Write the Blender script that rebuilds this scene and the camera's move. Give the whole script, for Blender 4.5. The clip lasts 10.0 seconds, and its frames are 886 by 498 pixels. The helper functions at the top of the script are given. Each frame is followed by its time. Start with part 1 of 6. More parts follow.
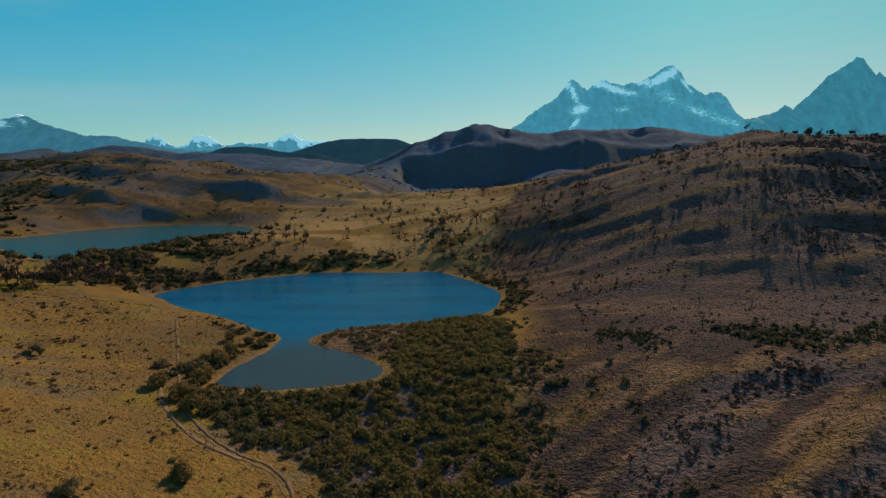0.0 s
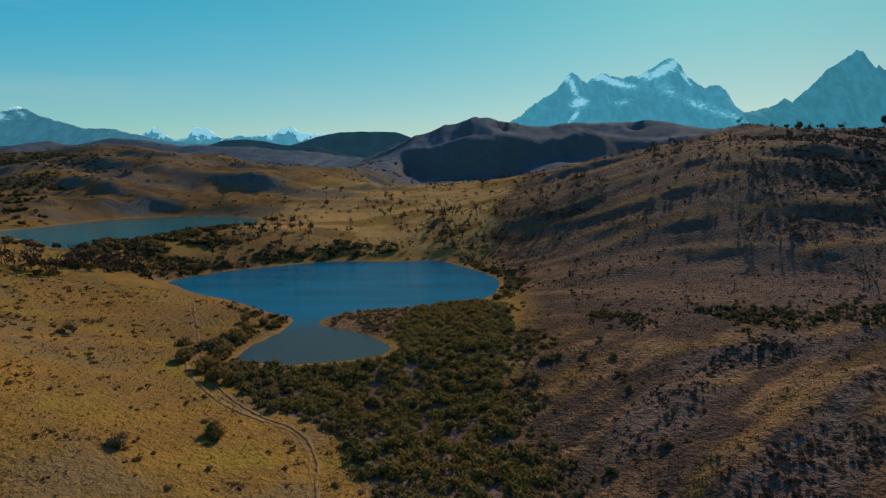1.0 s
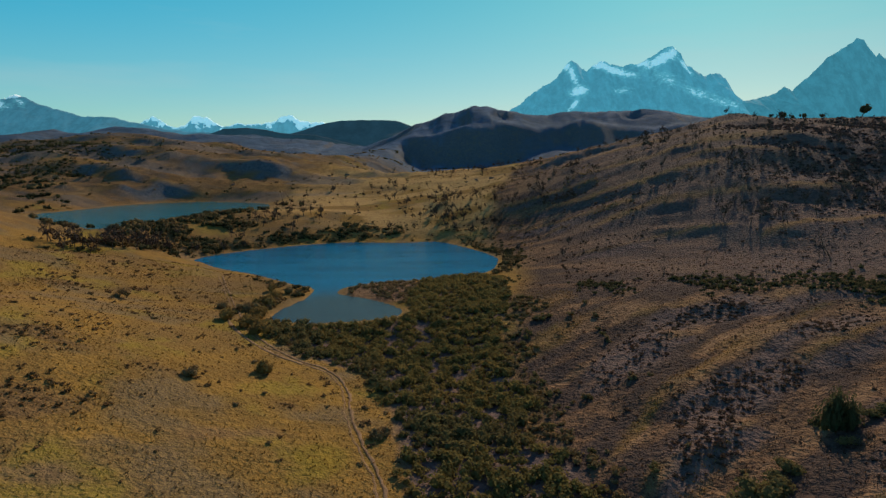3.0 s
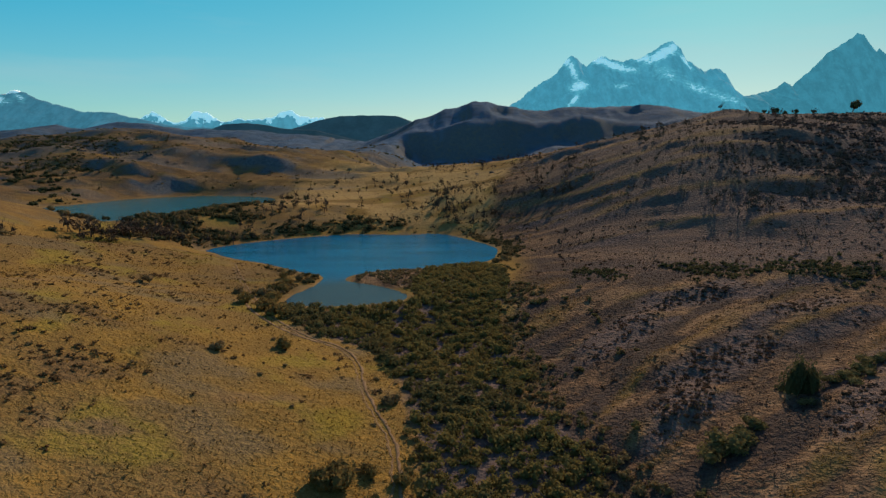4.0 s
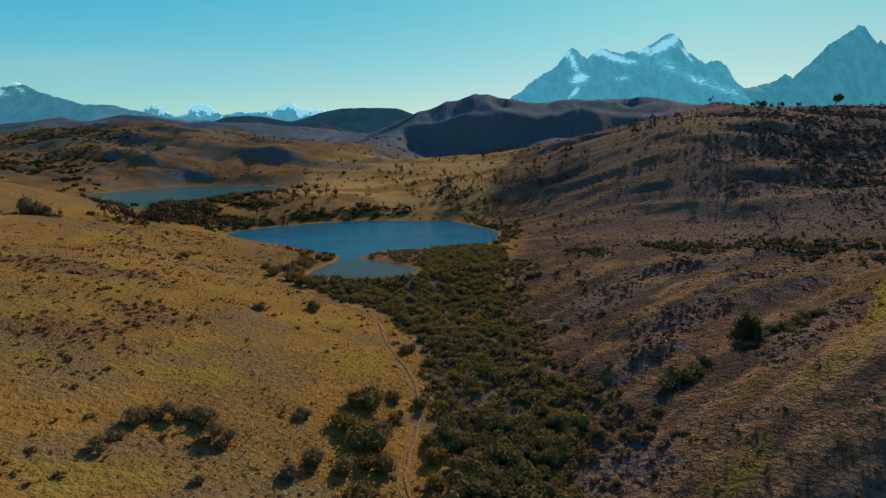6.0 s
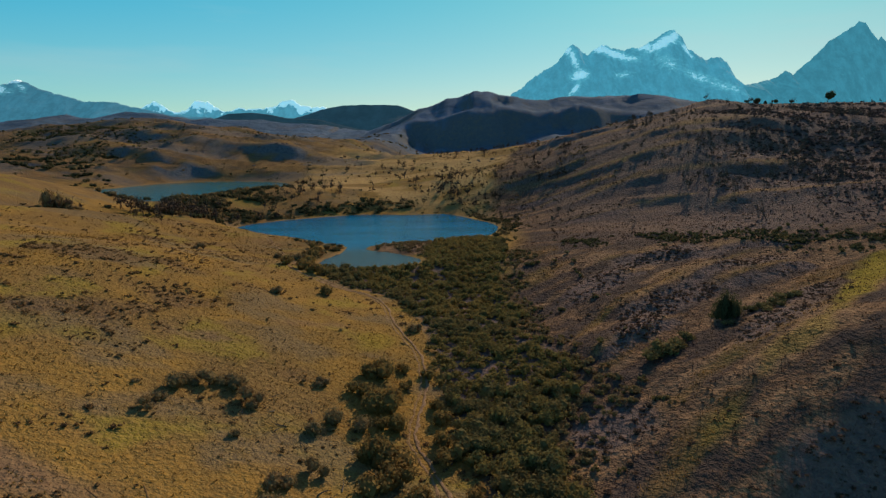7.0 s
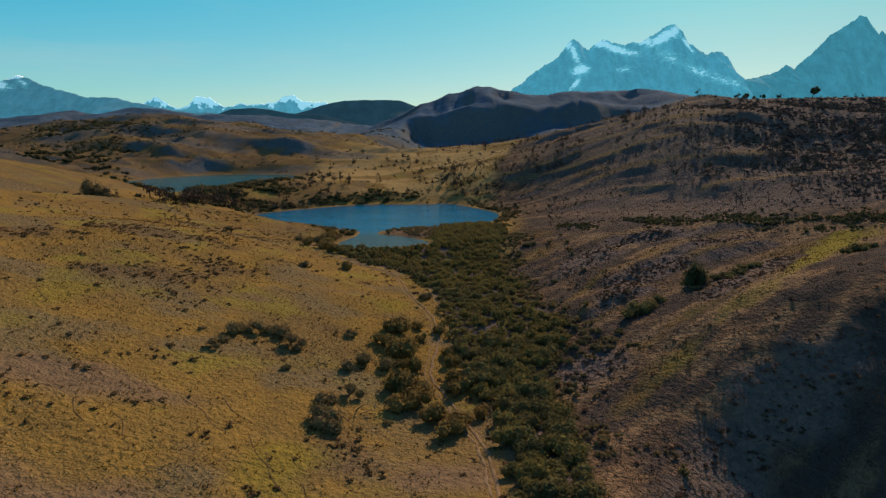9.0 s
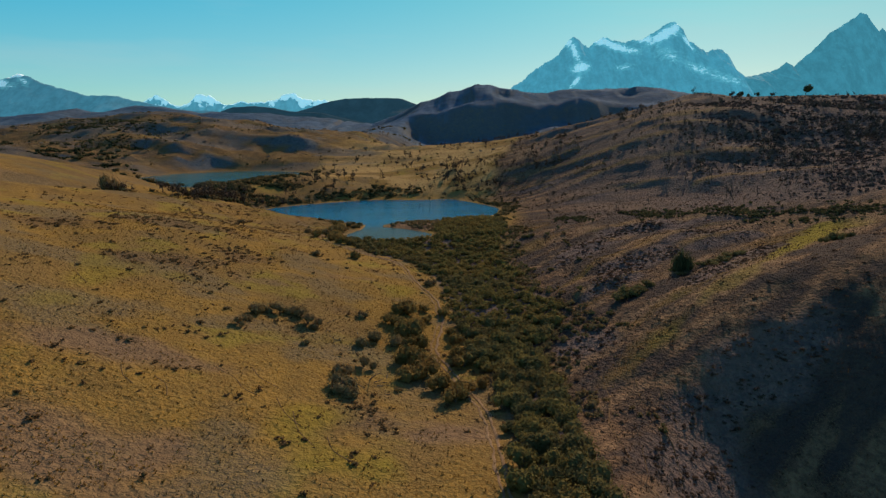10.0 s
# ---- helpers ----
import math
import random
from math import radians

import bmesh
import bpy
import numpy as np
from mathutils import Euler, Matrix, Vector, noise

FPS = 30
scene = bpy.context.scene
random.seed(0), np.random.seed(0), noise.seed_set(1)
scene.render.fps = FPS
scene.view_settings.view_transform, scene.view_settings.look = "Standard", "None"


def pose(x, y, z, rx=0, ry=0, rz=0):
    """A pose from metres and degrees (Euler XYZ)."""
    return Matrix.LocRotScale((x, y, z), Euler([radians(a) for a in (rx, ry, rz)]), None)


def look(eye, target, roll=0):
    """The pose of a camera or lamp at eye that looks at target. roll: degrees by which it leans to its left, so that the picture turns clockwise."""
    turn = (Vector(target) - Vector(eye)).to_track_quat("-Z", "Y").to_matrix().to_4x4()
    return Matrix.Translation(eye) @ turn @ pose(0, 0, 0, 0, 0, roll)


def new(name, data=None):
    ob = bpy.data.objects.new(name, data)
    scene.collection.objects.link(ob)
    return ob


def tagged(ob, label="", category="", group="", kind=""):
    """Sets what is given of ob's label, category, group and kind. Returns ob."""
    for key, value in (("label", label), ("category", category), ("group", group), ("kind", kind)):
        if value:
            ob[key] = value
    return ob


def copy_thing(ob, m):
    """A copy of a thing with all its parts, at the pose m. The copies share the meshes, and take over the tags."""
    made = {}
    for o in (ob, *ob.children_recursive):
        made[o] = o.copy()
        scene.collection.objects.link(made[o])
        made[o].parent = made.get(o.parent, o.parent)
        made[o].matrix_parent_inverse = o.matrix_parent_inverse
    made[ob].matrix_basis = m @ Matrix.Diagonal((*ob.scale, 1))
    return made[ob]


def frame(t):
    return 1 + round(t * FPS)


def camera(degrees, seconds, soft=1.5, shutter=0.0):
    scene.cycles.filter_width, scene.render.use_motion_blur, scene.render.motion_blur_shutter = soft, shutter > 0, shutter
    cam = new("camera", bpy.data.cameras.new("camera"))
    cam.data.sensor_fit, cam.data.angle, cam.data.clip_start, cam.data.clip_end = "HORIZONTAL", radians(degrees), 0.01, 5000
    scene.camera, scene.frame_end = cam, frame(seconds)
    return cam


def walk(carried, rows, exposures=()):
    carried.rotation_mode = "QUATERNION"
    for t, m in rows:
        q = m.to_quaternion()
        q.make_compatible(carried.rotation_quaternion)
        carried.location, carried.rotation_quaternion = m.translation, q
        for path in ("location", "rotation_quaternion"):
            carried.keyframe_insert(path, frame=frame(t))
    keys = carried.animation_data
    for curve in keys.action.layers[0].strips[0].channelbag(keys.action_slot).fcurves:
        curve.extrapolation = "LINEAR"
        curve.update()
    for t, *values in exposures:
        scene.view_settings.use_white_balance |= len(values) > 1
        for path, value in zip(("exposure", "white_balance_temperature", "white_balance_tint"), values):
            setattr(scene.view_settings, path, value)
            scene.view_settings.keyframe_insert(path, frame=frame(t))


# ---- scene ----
cam = camera(72.0, 10.0, soft=1.35)
PATH = [
    (0.0, 0.000, 0.000, 26.814, 0.675, -6.262, 0.165),
    (0.5, -0.231, -3.414, 26.655, 0.634, -6.590, 0.147),
    (1.0, -0.464, -6.835, 26.495, 0.600, -6.898, 0.134),
    (1.5, -0.697, -10.264, 26.334, 0.574, -7.186, 0.123),
    (2.0, -0.932, -13.701, 26.172, 0.554, -7.457, 0.115),
    (2.5, -1.168, -17.146, 26.009, 0.540, -7.709, 0.111),
    (3.0, -1.405, -20.598, 25.846, 0.532, -7.946, 0.109),
    (3.5, -1.644, -24.059, 25.682, 0.529, -8.166, 0.110),
    (4.0, -1.884, -27.527, 25.516, 0.530, -8.372, 0.114),
    (4.5, -2.125, -31.002, 25.350, 0.536, -8.563, 0.120),
    (5.0, -2.367, -34.486, 25.183, 0.544, -8.741, 0.130),
    (5.5, -2.610, -37.977, 25.016, 0.556, -8.907, 0.141),
    (6.0, -2.855, -41.476, 24.847, 0.569, -9.061, 0.155),
    (6.5, -3.101, -44.983, 24.678, 0.585, -9.205, 0.171),
    (7.0, -3.348, -48.498, 24.507, 0.601, -9.338, 0.190),
    (7.5, -3.596, -52.020, 24.336, 0.618, -9.463, 0.210),
    (8.0, -3.846, -55.551, 24.164, 0.635, -9.579, 0.233),
    (8.5, -4.097, -59.089, 23.991, 0.651, -9.688, 0.257),
    (9.0, -4.349, -62.634, 23.817, 0.666, -9.790, 0.284),
    (9.5, -4.602, -66.188, 23.643, 0.679, -9.887, 0.312),
    (10.0, -4.856, -69.749, 23.467, 0.690, -9.979, 0.342),
]
walk(cam, [(t, pose(x, y, z, 90 + pitch, roll, yaw)) for t, x, y, z, yaw, pitch, roll in PATH], ((0.0, -0.23), (2.5, -0.11), (5.0, -0.03), (10.0, 0.0)))

# ---- world, sun ----
SUN_AZ, SUN_EL = radians(24), radians(28)          # azimuth clockwise from +y
SUN_DIR = Vector((math.sin(SUN_AZ) * math.cos(SUN_EL), math.cos(SUN_AZ) * math.cos(SUN_EL), math.sin(SUN_EL)))
world = bpy.data.worlds.new("sky")
scene.world = world
world.use_nodes = True
wn, wl = world.node_tree.nodes, world.node_tree.links
sky = wn.new("ShaderNodeTexSky")
sky.sky_type = "NISHITA"
sky.sun_disc = False
sky.sun_elevation, sky.sun_rotation = SUN_EL, SUN_AZ
sky.altitude, sky.air_density, sky.dust_density, sky.ozone_density = 300, 1.0, 0.15, 1.6
# thin high cloud veil, mixed over the clear sky
wco = wn.new("ShaderNodeTexCoord")
wmap = wn.new("ShaderNodeMapping")
wmap.inputs["Scale"].default_value = (1.2, 1.2, 9.0)
wl.new(wco.outputs["Generated"], wmap.inputs["Vector"])
wnoise = wn.new("ShaderNodeTexNoise")
wnoise.inputs["Scale"].default_value, wnoise.inputs["Detail"].default_value = 2.2, 5
wl.new(wmap.outputs["Vector"], wnoise.inputs["Vector"])
wramp = wn.new("ShaderNodeMapRange")
wramp.inputs["From Min"].default_value, wramp.inputs["From Max"].default_value = 0.48, 0.8
wramp.inputs["To Min"].default_value, wramp.inputs["To Max"].default_value = 0.0, 0.22
wl.new(wnoise.outputs["Fac"], wramp.inputs["Value"])
wtint = wn.new("ShaderNodeMix")
wtint.data_type, wtint.blend_type = "RGBA", "MULTIPLY"
wtint.inputs["Factor"].default_value = 1.0
# the air is greener and paler low down, a deeper cyan higher up
wsep = wn.new("ShaderNodeSeparateXYZ")
wl.new(wco.outputs["Generated"], wsep.inputs["Vector"])
whigh = wn.new("ShaderNodeMapRange")
whigh.interpolation_type = "SMOOTHSTEP"
whigh.inputs["From Min"].default_value, whigh.inputs["From Max"].default_value = 0.0, 0.30
wl.new(wsep.outputs["Z"], whigh.inputs["Value"])
# and greyer towards the sun
waim = wn.new("ShaderNodeVectorMath")
waim.operation = "DOT_PRODUCT"
waim.inputs[1].default_value = (math.sin(radians(34)), math.cos(radians(34)), 0)
wl.new(wco.outputs["Generated"], waim.inputs[0])
wnear = wn.new("ShaderNodeMapRange")
wnear.inputs["From Min"].default_value, wnear.inputs["From Max"].default_value = 0.34, 1.0
wl.new(waim.outputs["Value"], wnear.inputs["Value"])
wair = wn.new("ShaderNodeMix")
wair.data_type = "RGBA"
for key, away, near_sun in (("A", (0.58, 0.83, 0.80, 1), (0.66, 0.63, 0.58, 1)), ("B", (0.13, 1.05, 1.06, 1), (0.40, 0.86, 0.66, 1))):
    wside = wn.new("ShaderNodeMix")
    wside.data_type = "RGBA"
    wside.inputs["A"].default_value, wside.inputs["B"].default_value = away, near_sun
    wl.new(wnear.outputs["Result"], wside.inputs["Factor"])
    wl.new(wside.outputs["Result"], wair.inputs[key])
wl.new(whigh.outputs["Result"], wair.inputs["Factor"])
wtop = wn.new("ShaderNodeMapRange")
wtop.inputs["From Min"].default_value, wtop.inputs["From Max"].default_value = 0.32, 0.65
wl.new(wsep.outputs["Z"], wtop.inputs["Value"])
wover = wn.new("ShaderNodeMix")
wover.data_type = "RGBA"
wover.inputs["B"].default_value = (0.62, 0.90, 1.06, 1)
wl.new(wtop.outputs["Result"], wover.inputs["Factor"])
wl.new(wair.outputs["Result"], wover.inputs["A"])
wl.new(wover.outputs["Result"], wtint.inputs["B"])
wl.new(sky.outputs["Color"], wtint.inputs["A"])
wmix = wn.new("ShaderNodeMix")
wmix.data_type = "RGBA"
wmix.inputs["B"].default_value = (5.2, 5.9, 5.8, 1)
wl.new(wramp.outputs["Result"], wmix.inputs["Factor"])
wl.new(wtint.outputs["Result"], wmix.inputs["A"])
wback = wn["Background"]
wback.inputs["Strength"].default_value = 0.106
wl.new(wmix.outputs["Result"], wback.inputs["Color"])

sun_data = bpy.data.lights.new("sun", "SUN")
sun_data.energy, sun_data.angle, sun_data.color = 4.75, radians(0.53), (1.0, 0.76, 0.50)
sun_lamp = new("sun", sun_data)
sun_lamp.matrix_world = look(SUN_DIR * 500, (0, 0, 0))

rng = np.random.default_rng(7)


# ---- noise and terrain ----
def lattice(ix, iy, seed):
    n = (ix * 374761393 + iy * 668265263 + seed * 1274126177) & 0xFFFFFFFF
    n = ((n ^ (n >> 13)) * 1274126177) & 0xFFFFFFFF
    return ((n ^ (n >> 16)) & 0xFFFF) / 65535.0


def value_noise(x, y, seed=0):
    """Smooth noise from -1 to 1, one lump to a unit."""
    x, y = np.asarray(x, float), np.asarray(y, float)
    ix, iy = np.floor(x).astype(np.int64), np.floor(y).astype(np.int64)
    fx, fy = x - ix, y - iy
    fx, fy = fx * fx * fx * (fx * (fx * 6 - 15) + 10), fy * fy * fy * (fy * (fy * 6 - 15) + 10)
    a = lattice(ix, iy, seed) * (1 - fx) + lattice(ix + 1, iy, seed) * fx
    b = lattice(ix, iy + 1, seed) * (1 - fx) + lattice(ix + 1, iy + 1, seed) * fx
    return (a * (1 - fy) + b * fy) * 2 - 1


def fbm(x, y, octaves=4, seed=0):
    total, amp, norm = 0.0, 1.0, 0.0
    for k in range(octaves):
        total = total + amp * value_noise(x * 2**k + 17.3 * k, y * 2**k - 9.1 * k, seed + k)
        norm += amp
        amp *= 0.5
    return total / norm


def ridged(x, y, octaves=5, seed=0):
    total, amp, norm = 0.0, 1.0, 0.0
    for k in range(octaves):
        total = total + amp * (1 - np.abs(value_noise(x * 2**k + 5.7 * k, y * 2**k + 3.9 * k, seed + k)) * 2)
        norm += amp
        amp *= 0.5
    return total / norm


def smooth(a, b, x):
    s = np.clip((np.asarray(x, float) - a) / (b - a), 0, 1)
    return s * s * (3 - 2 * s)


def closed_spline(points, per=5):
    p, out = np.array(points, float), []
    n = len(p)
    for i in range(n):
        p0, p1, p2, p3 = p[i - 1], p[i], p[(i + 1) % n], p[(i + 2) % n]
        for k in range(per):
            s = k / per
            out.append(0.5 * (2 * p1 + (p2 - p0) * s + (2 * p0 - 5 * p1 + 4 * p2 - p3) * s**2 + (3 * p1 - p0 - 3 * p2 + p3) * s**3))
    return np.array(out)


def open_spline(points, per=8):
    p = np.array(points, float)
    p = np.concatenate([[2 * p[0] - p[1]], p, [2 * p[-1] - p[-2]]])
    out = []
    for i in range(1, len(p) - 2):
        for k in range(per):
            s = k / per
            out.append(0.5 * (2 * p[i] + (p[i + 1] - p[i - 1]) * s + (2 * p[i - 1] - 5 * p[i] + 4 * p[i + 1] - p[i + 2]) * s**2 + (3 * p[i] - p[i - 1] - 3 * p[i + 1] + p[i + 2]) * s**3))
    out.append(p[-2])
    return np.array(out)


def signed_distance(x, y, outline):
    """Metres outside (positive) or inside (negative) a closed outline; far points get a rough large value."""
    x, y = np.asarray(x, float), np.asarray(y, float)
    shape = x.shape
    x, y = x.ravel(), y.ravel()
    lo, hi = outline.min(0) - 40, outline.max(0) + 40
    near = (x > lo[0]) & (x < hi[0]) & (y > lo[1]) & (y < hi[1])
    out = np.full(x.shape, 60.0)
    px, py = x[near], y[near]
    a, b = outline, np.roll(outline, -1, axis=0)
    best, inside = np.full(px.shape, 1e9), np.zeros(px.shape, bool)
    for (ax, ay), (bx, by) in zip(a, b):
        dx, dy = bx - ax, by - ay
        s = np.clip(((px - ax) * dx + (py - ay) * dy) / (dx * dx + dy * dy + 1e-9), 0, 1)
        best = np.minimum(best, (px - ax - s * dx) ** 2 + (py - ay - s * dy) ** 2)
        cross = (ay > py) != (by > py)
        inside ^= cross & (px < dx * (py - ay) / (dy if abs(dy) > 1e-9 else 1e-9) + ax)
    d = np.sqrt(best)
    out[near] = np.where(inside, -d, d)
    return out.reshape(shape)


POND = closed_spline([
    (-71, 145), (-63, 160), (-50, 172), (-36, 180), (-17, 179), (-6, 182), (1, 173), (10.5, 152), (11.5, 139), (7.5, 124),
    (-3, 116.5), (-13, 113), (-20, 109.5), (-24, 104), (-23.5, 99), (-17.5, 95), (-12.5, 90), (-9.5, 83.5), (-14, 79), (-24, 76.5),
    (-31, 79), (-31.5, 85), (-30, 91), (-29, 97), (-30, 105), (-36, 110), (-46, 120), (-59, 130), (-66, 138)])
LAKE = closed_spline([
    (-147, 190), (-155, 203), (-152, 214), (-150, 230), (-147, 252), (-131, 272), (-109, 273), (-88, 262), (-79, 240), (-83, 218),
    (-90, 204), (-91, 190), (-91, 172), (-99, 164), (-101, 150), (-111, 158), (-129, 174)])
POND_LEVEL, LAKE_LEVEL = 0.0, 7.7
PATH_LINE = open_spline([
    (-52, 112), (-45, 97), (-35.4, 76), (-29, 65), (-22.8, 59.5), (-17.5, 57), (-14.2, 51.5), (-12.8, 45), (-10.5, 38.2), (-7.9, 32),
    (-6.8, 26), (-6.5, 21), (-7.1, 14.5), (-7.1, 9.7), (-5.2, 5), (-2.7, -2.2), (-1.2, -8), (-0.7, -15), (-0.4, -25), (0.5, -40)], 10)

THICKET = closed_spline([
    (-32, 74), (-24, 63.5), (-17, 59.5), (-12, 57), (-9, 49.5), (-7, 40), (-5.2, 30), (-2.9, 16), (-0.6, 5), (1.1, -5), (1.2, -16), (1.5, -40),
    (6.5, -40), (7, -20), (7.5, -6), (7, 6), (8, 14), (11.5, 23), (11, 34), (7, 42), (8.5, 50), (7, 60), (6, 74), (9.5, 86), (10.5, 104),
    (9, 117), (1, 116), (-6, 110), (-8, 100), (-9, 91), (-7.5, 82), (-14, 76), (-24, 73.5)], 4)


def bump(x, y, cx, cy, h, r):
    return h * np.exp(-((x - cx) ** 2 + (y - cy) ** 2) / (2 * r * r))


def swell(x, y, cx, cy, h, rx, ry, turn=0.0):
    """A long hill: rx along its crest, which is turned by so many degrees from the x axis."""
    c, s = math.cos(radians(turn)), math.sin(radians(turn))
    u, v = (x - cx) * c + (y - cy) * s, -(x - cx) * s + (y - cy) * c
    return h * np.exp(-(u / rx) ** 2 / 2 - (v / ry) ** 2 / 2)


def crag(x, y, crest, line, front, back, base, shelf=0.80, depth=90.0, easy=None):
    """A ridge along y = line, with a crest height for each x: a steep buttressed front towards -y, a lumpy sloping top and a long back."""
    cx, cz = np.array(crest, float).T
    top = np.interp(x, cx, cz, left=base, right=base)
    v = y - (line - depth) + 0.55 * front * fbm(x / (1.6 * front), y / (5 * front), 4, 41)
    wide = front
    if easy:
        wide = front * np.interp(x, easy, [3.4, 1.0])
    shelf = np.clip(shelf + 0.22 * fbm(x / (1.1 * front), y / (1.6 * front), 3, 44), 0.2, 0.95)
    face = shelf * smooth(-wide, 0, v) ** 1.25
    rise = shelf + (1 - shelf) * smooth(0, depth, v) + 0.07 * ridged(x / (0.8 * front), y / (0.4 * front), 4, 46) * smooth(0, 0.4 * depth, v) * (1 - smooth(0.55 * depth, depth, v))
    rear = 1 - smooth(depth, depth + back, v)
    return np.maximum(top - base, 0) * np.where(v < 0, face, np.where(v < depth, rise, rear))


def knoll(x, y, cx, cy, h, rx, front, back):
    """A small hill with a steep face towards -y and an easy back."""
    v = y - cy + 0.12 * (x - cx) + 2.6 * fbm(x / 12, y / 12, 3, 150)
    return h * np.exp(-((x - cx) / rx) ** 2 / 2) * np.exp(-np.where(v < 0, v / front, v / back) ** 2 / 2)


def polyline_offset(x, y, points):
    """Metres from an open line (positive on its left) and the share of its length at which the nearest point lies."""
    x, y = np.asarray(x, float), np.asarray(y, float)
    p = np.array(points, float)
    lengths = np.hypot(*np.diff(p, axis=0).T)
    best, side, along, done = np.full(x.shape, 1e9), np.zeros(x.shape), np.zeros(x.shape), 0.0
    for (ax, ay), (bx, by), length in zip(p[:-1], p[1:], lengths):
        dx, dy = (bx - ax) / length, (by - ay) / length
        s = np.clip((x - ax) * dx + (y - ay) * dy, 0, length)
        ex, ey = x - ax - s * dx, y - ay - s * dy
        d = np.hypot(ex, ey)
        near = d < best
        best = np.where(near, d, best)
        side = np.where(near, np.sign(dx * ey - dy * ex), side)
        along = np.where(near, (done + s) / lengths.sum(), along)
        done += length
    return best * side, along


# stepped spurs of the eastern slope and folds of the heath: crest line from west to east, rise, reach of the steep front and of the easy back
SCARPS = [
    ([(24, 262), (52, 256), (82, 250), (106, 240), (134, 226)], 3.2, 9.0, 26),
    ([(36, 208), (60, 183), (76, 176), (92, 172), (112, 168), (124, 156)], 1.5, 4.5, 17),
    ([(22, 196), (38, 176), (54, 162), (70, 156), (88, 158)], 1.1, 3.6, 11),
    ([(30, 146), (46, 142), (58, 140), (72, 136), (90, 133), (112, 134)], 1.5, 4.0, 13),
    ([(14, 202), (32, 196), (52, 182)], 0.8, 3.0, 9),
    ([(44, 232), (66, 218), (86, 206), (104, 204), (126, 200)], 2.2, 6.0, 15),
    ([(26, 160), (40, 156), (52, 149)], 0.7, 2.6, 8),
    ([(40, 170), (56, 158), (66, 152)], 0.7, 2.6, 7),
    ([(60, 168), (78, 164), (98, 158), (112, 150)], 0.9, 3.2, 9),
    ([(56, 196), (78, 190), (100, 186)], 1.0, 3.6, 10),
    ([(18, 176), (30, 168), (44, 152)], 0.8, 2.8, 8),
    ([(24, 126), (38, 122), (54, 121), (70, 118)], 0.9, 3.0, 8),
    ([(60, 108), (78, 112), (98, 110), (118, 114)], 1.0, 3.2, 8),
    ([(22, 68), (32, 72), (44, 72), (58, 76), (70, 76)], 0.8, 3.0, 8),
    ([(18, 41), (29, 48), (40, 56), (52, 64)], 1.3, 2.6, 6),
    ([(36, 47), (46, 53), (56, 59), (64, 62)], 1.7, 2.6, 6),
    ([(15, 52), (24, 58), (34, 64)], 0.7, 2.2, 5),
    ([(14, 27), (22, 33), (30, 38)], 0.7, 2.0, 5),
]


def scarps(x, y):
    """The rise that the scarps add, and how far a place is coloured as sunlit grassy crest and as shaded scrub front.
    """
    x, y = np.asarray(x, float), np.asarray(y, float)
    rise, crest, front_of = np.zeros(x.shape), np.zeros(x.shape), np.zeros(x.shape)
    near = (x > 0) & (x < 175) & (y > 10) & (y < 330)
    px, py = x[near], y[near]
    wob = fbm(px / 13, py / 13, 3, 131)
    for k, (line, tall, front, back) in enumerate(SCARPS):
        d, s = polyline_offset(px, py, line)
        d = d + front * 0.55 * wob + 0.25 * front * value_noise(px / 3.1, py / 3.1, 140 + k)
        ends = smooth(0, 0.22, s) * (1 - smooth(0.8, 1.0, s))
        rise[near] += ends * tall * np.where((py > 95) & (k > 0), 0.85, 1.0) * (0.9 + 0.4 * value_noise(px / 17, py / 17, 160 + k)) * np.exp(-(np.where(d < 0, d / front, d / back)) ** 2)
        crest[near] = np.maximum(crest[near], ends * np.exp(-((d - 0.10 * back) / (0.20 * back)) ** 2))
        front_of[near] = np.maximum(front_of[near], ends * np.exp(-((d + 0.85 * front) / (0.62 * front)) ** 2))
    return rise, crest, front_of


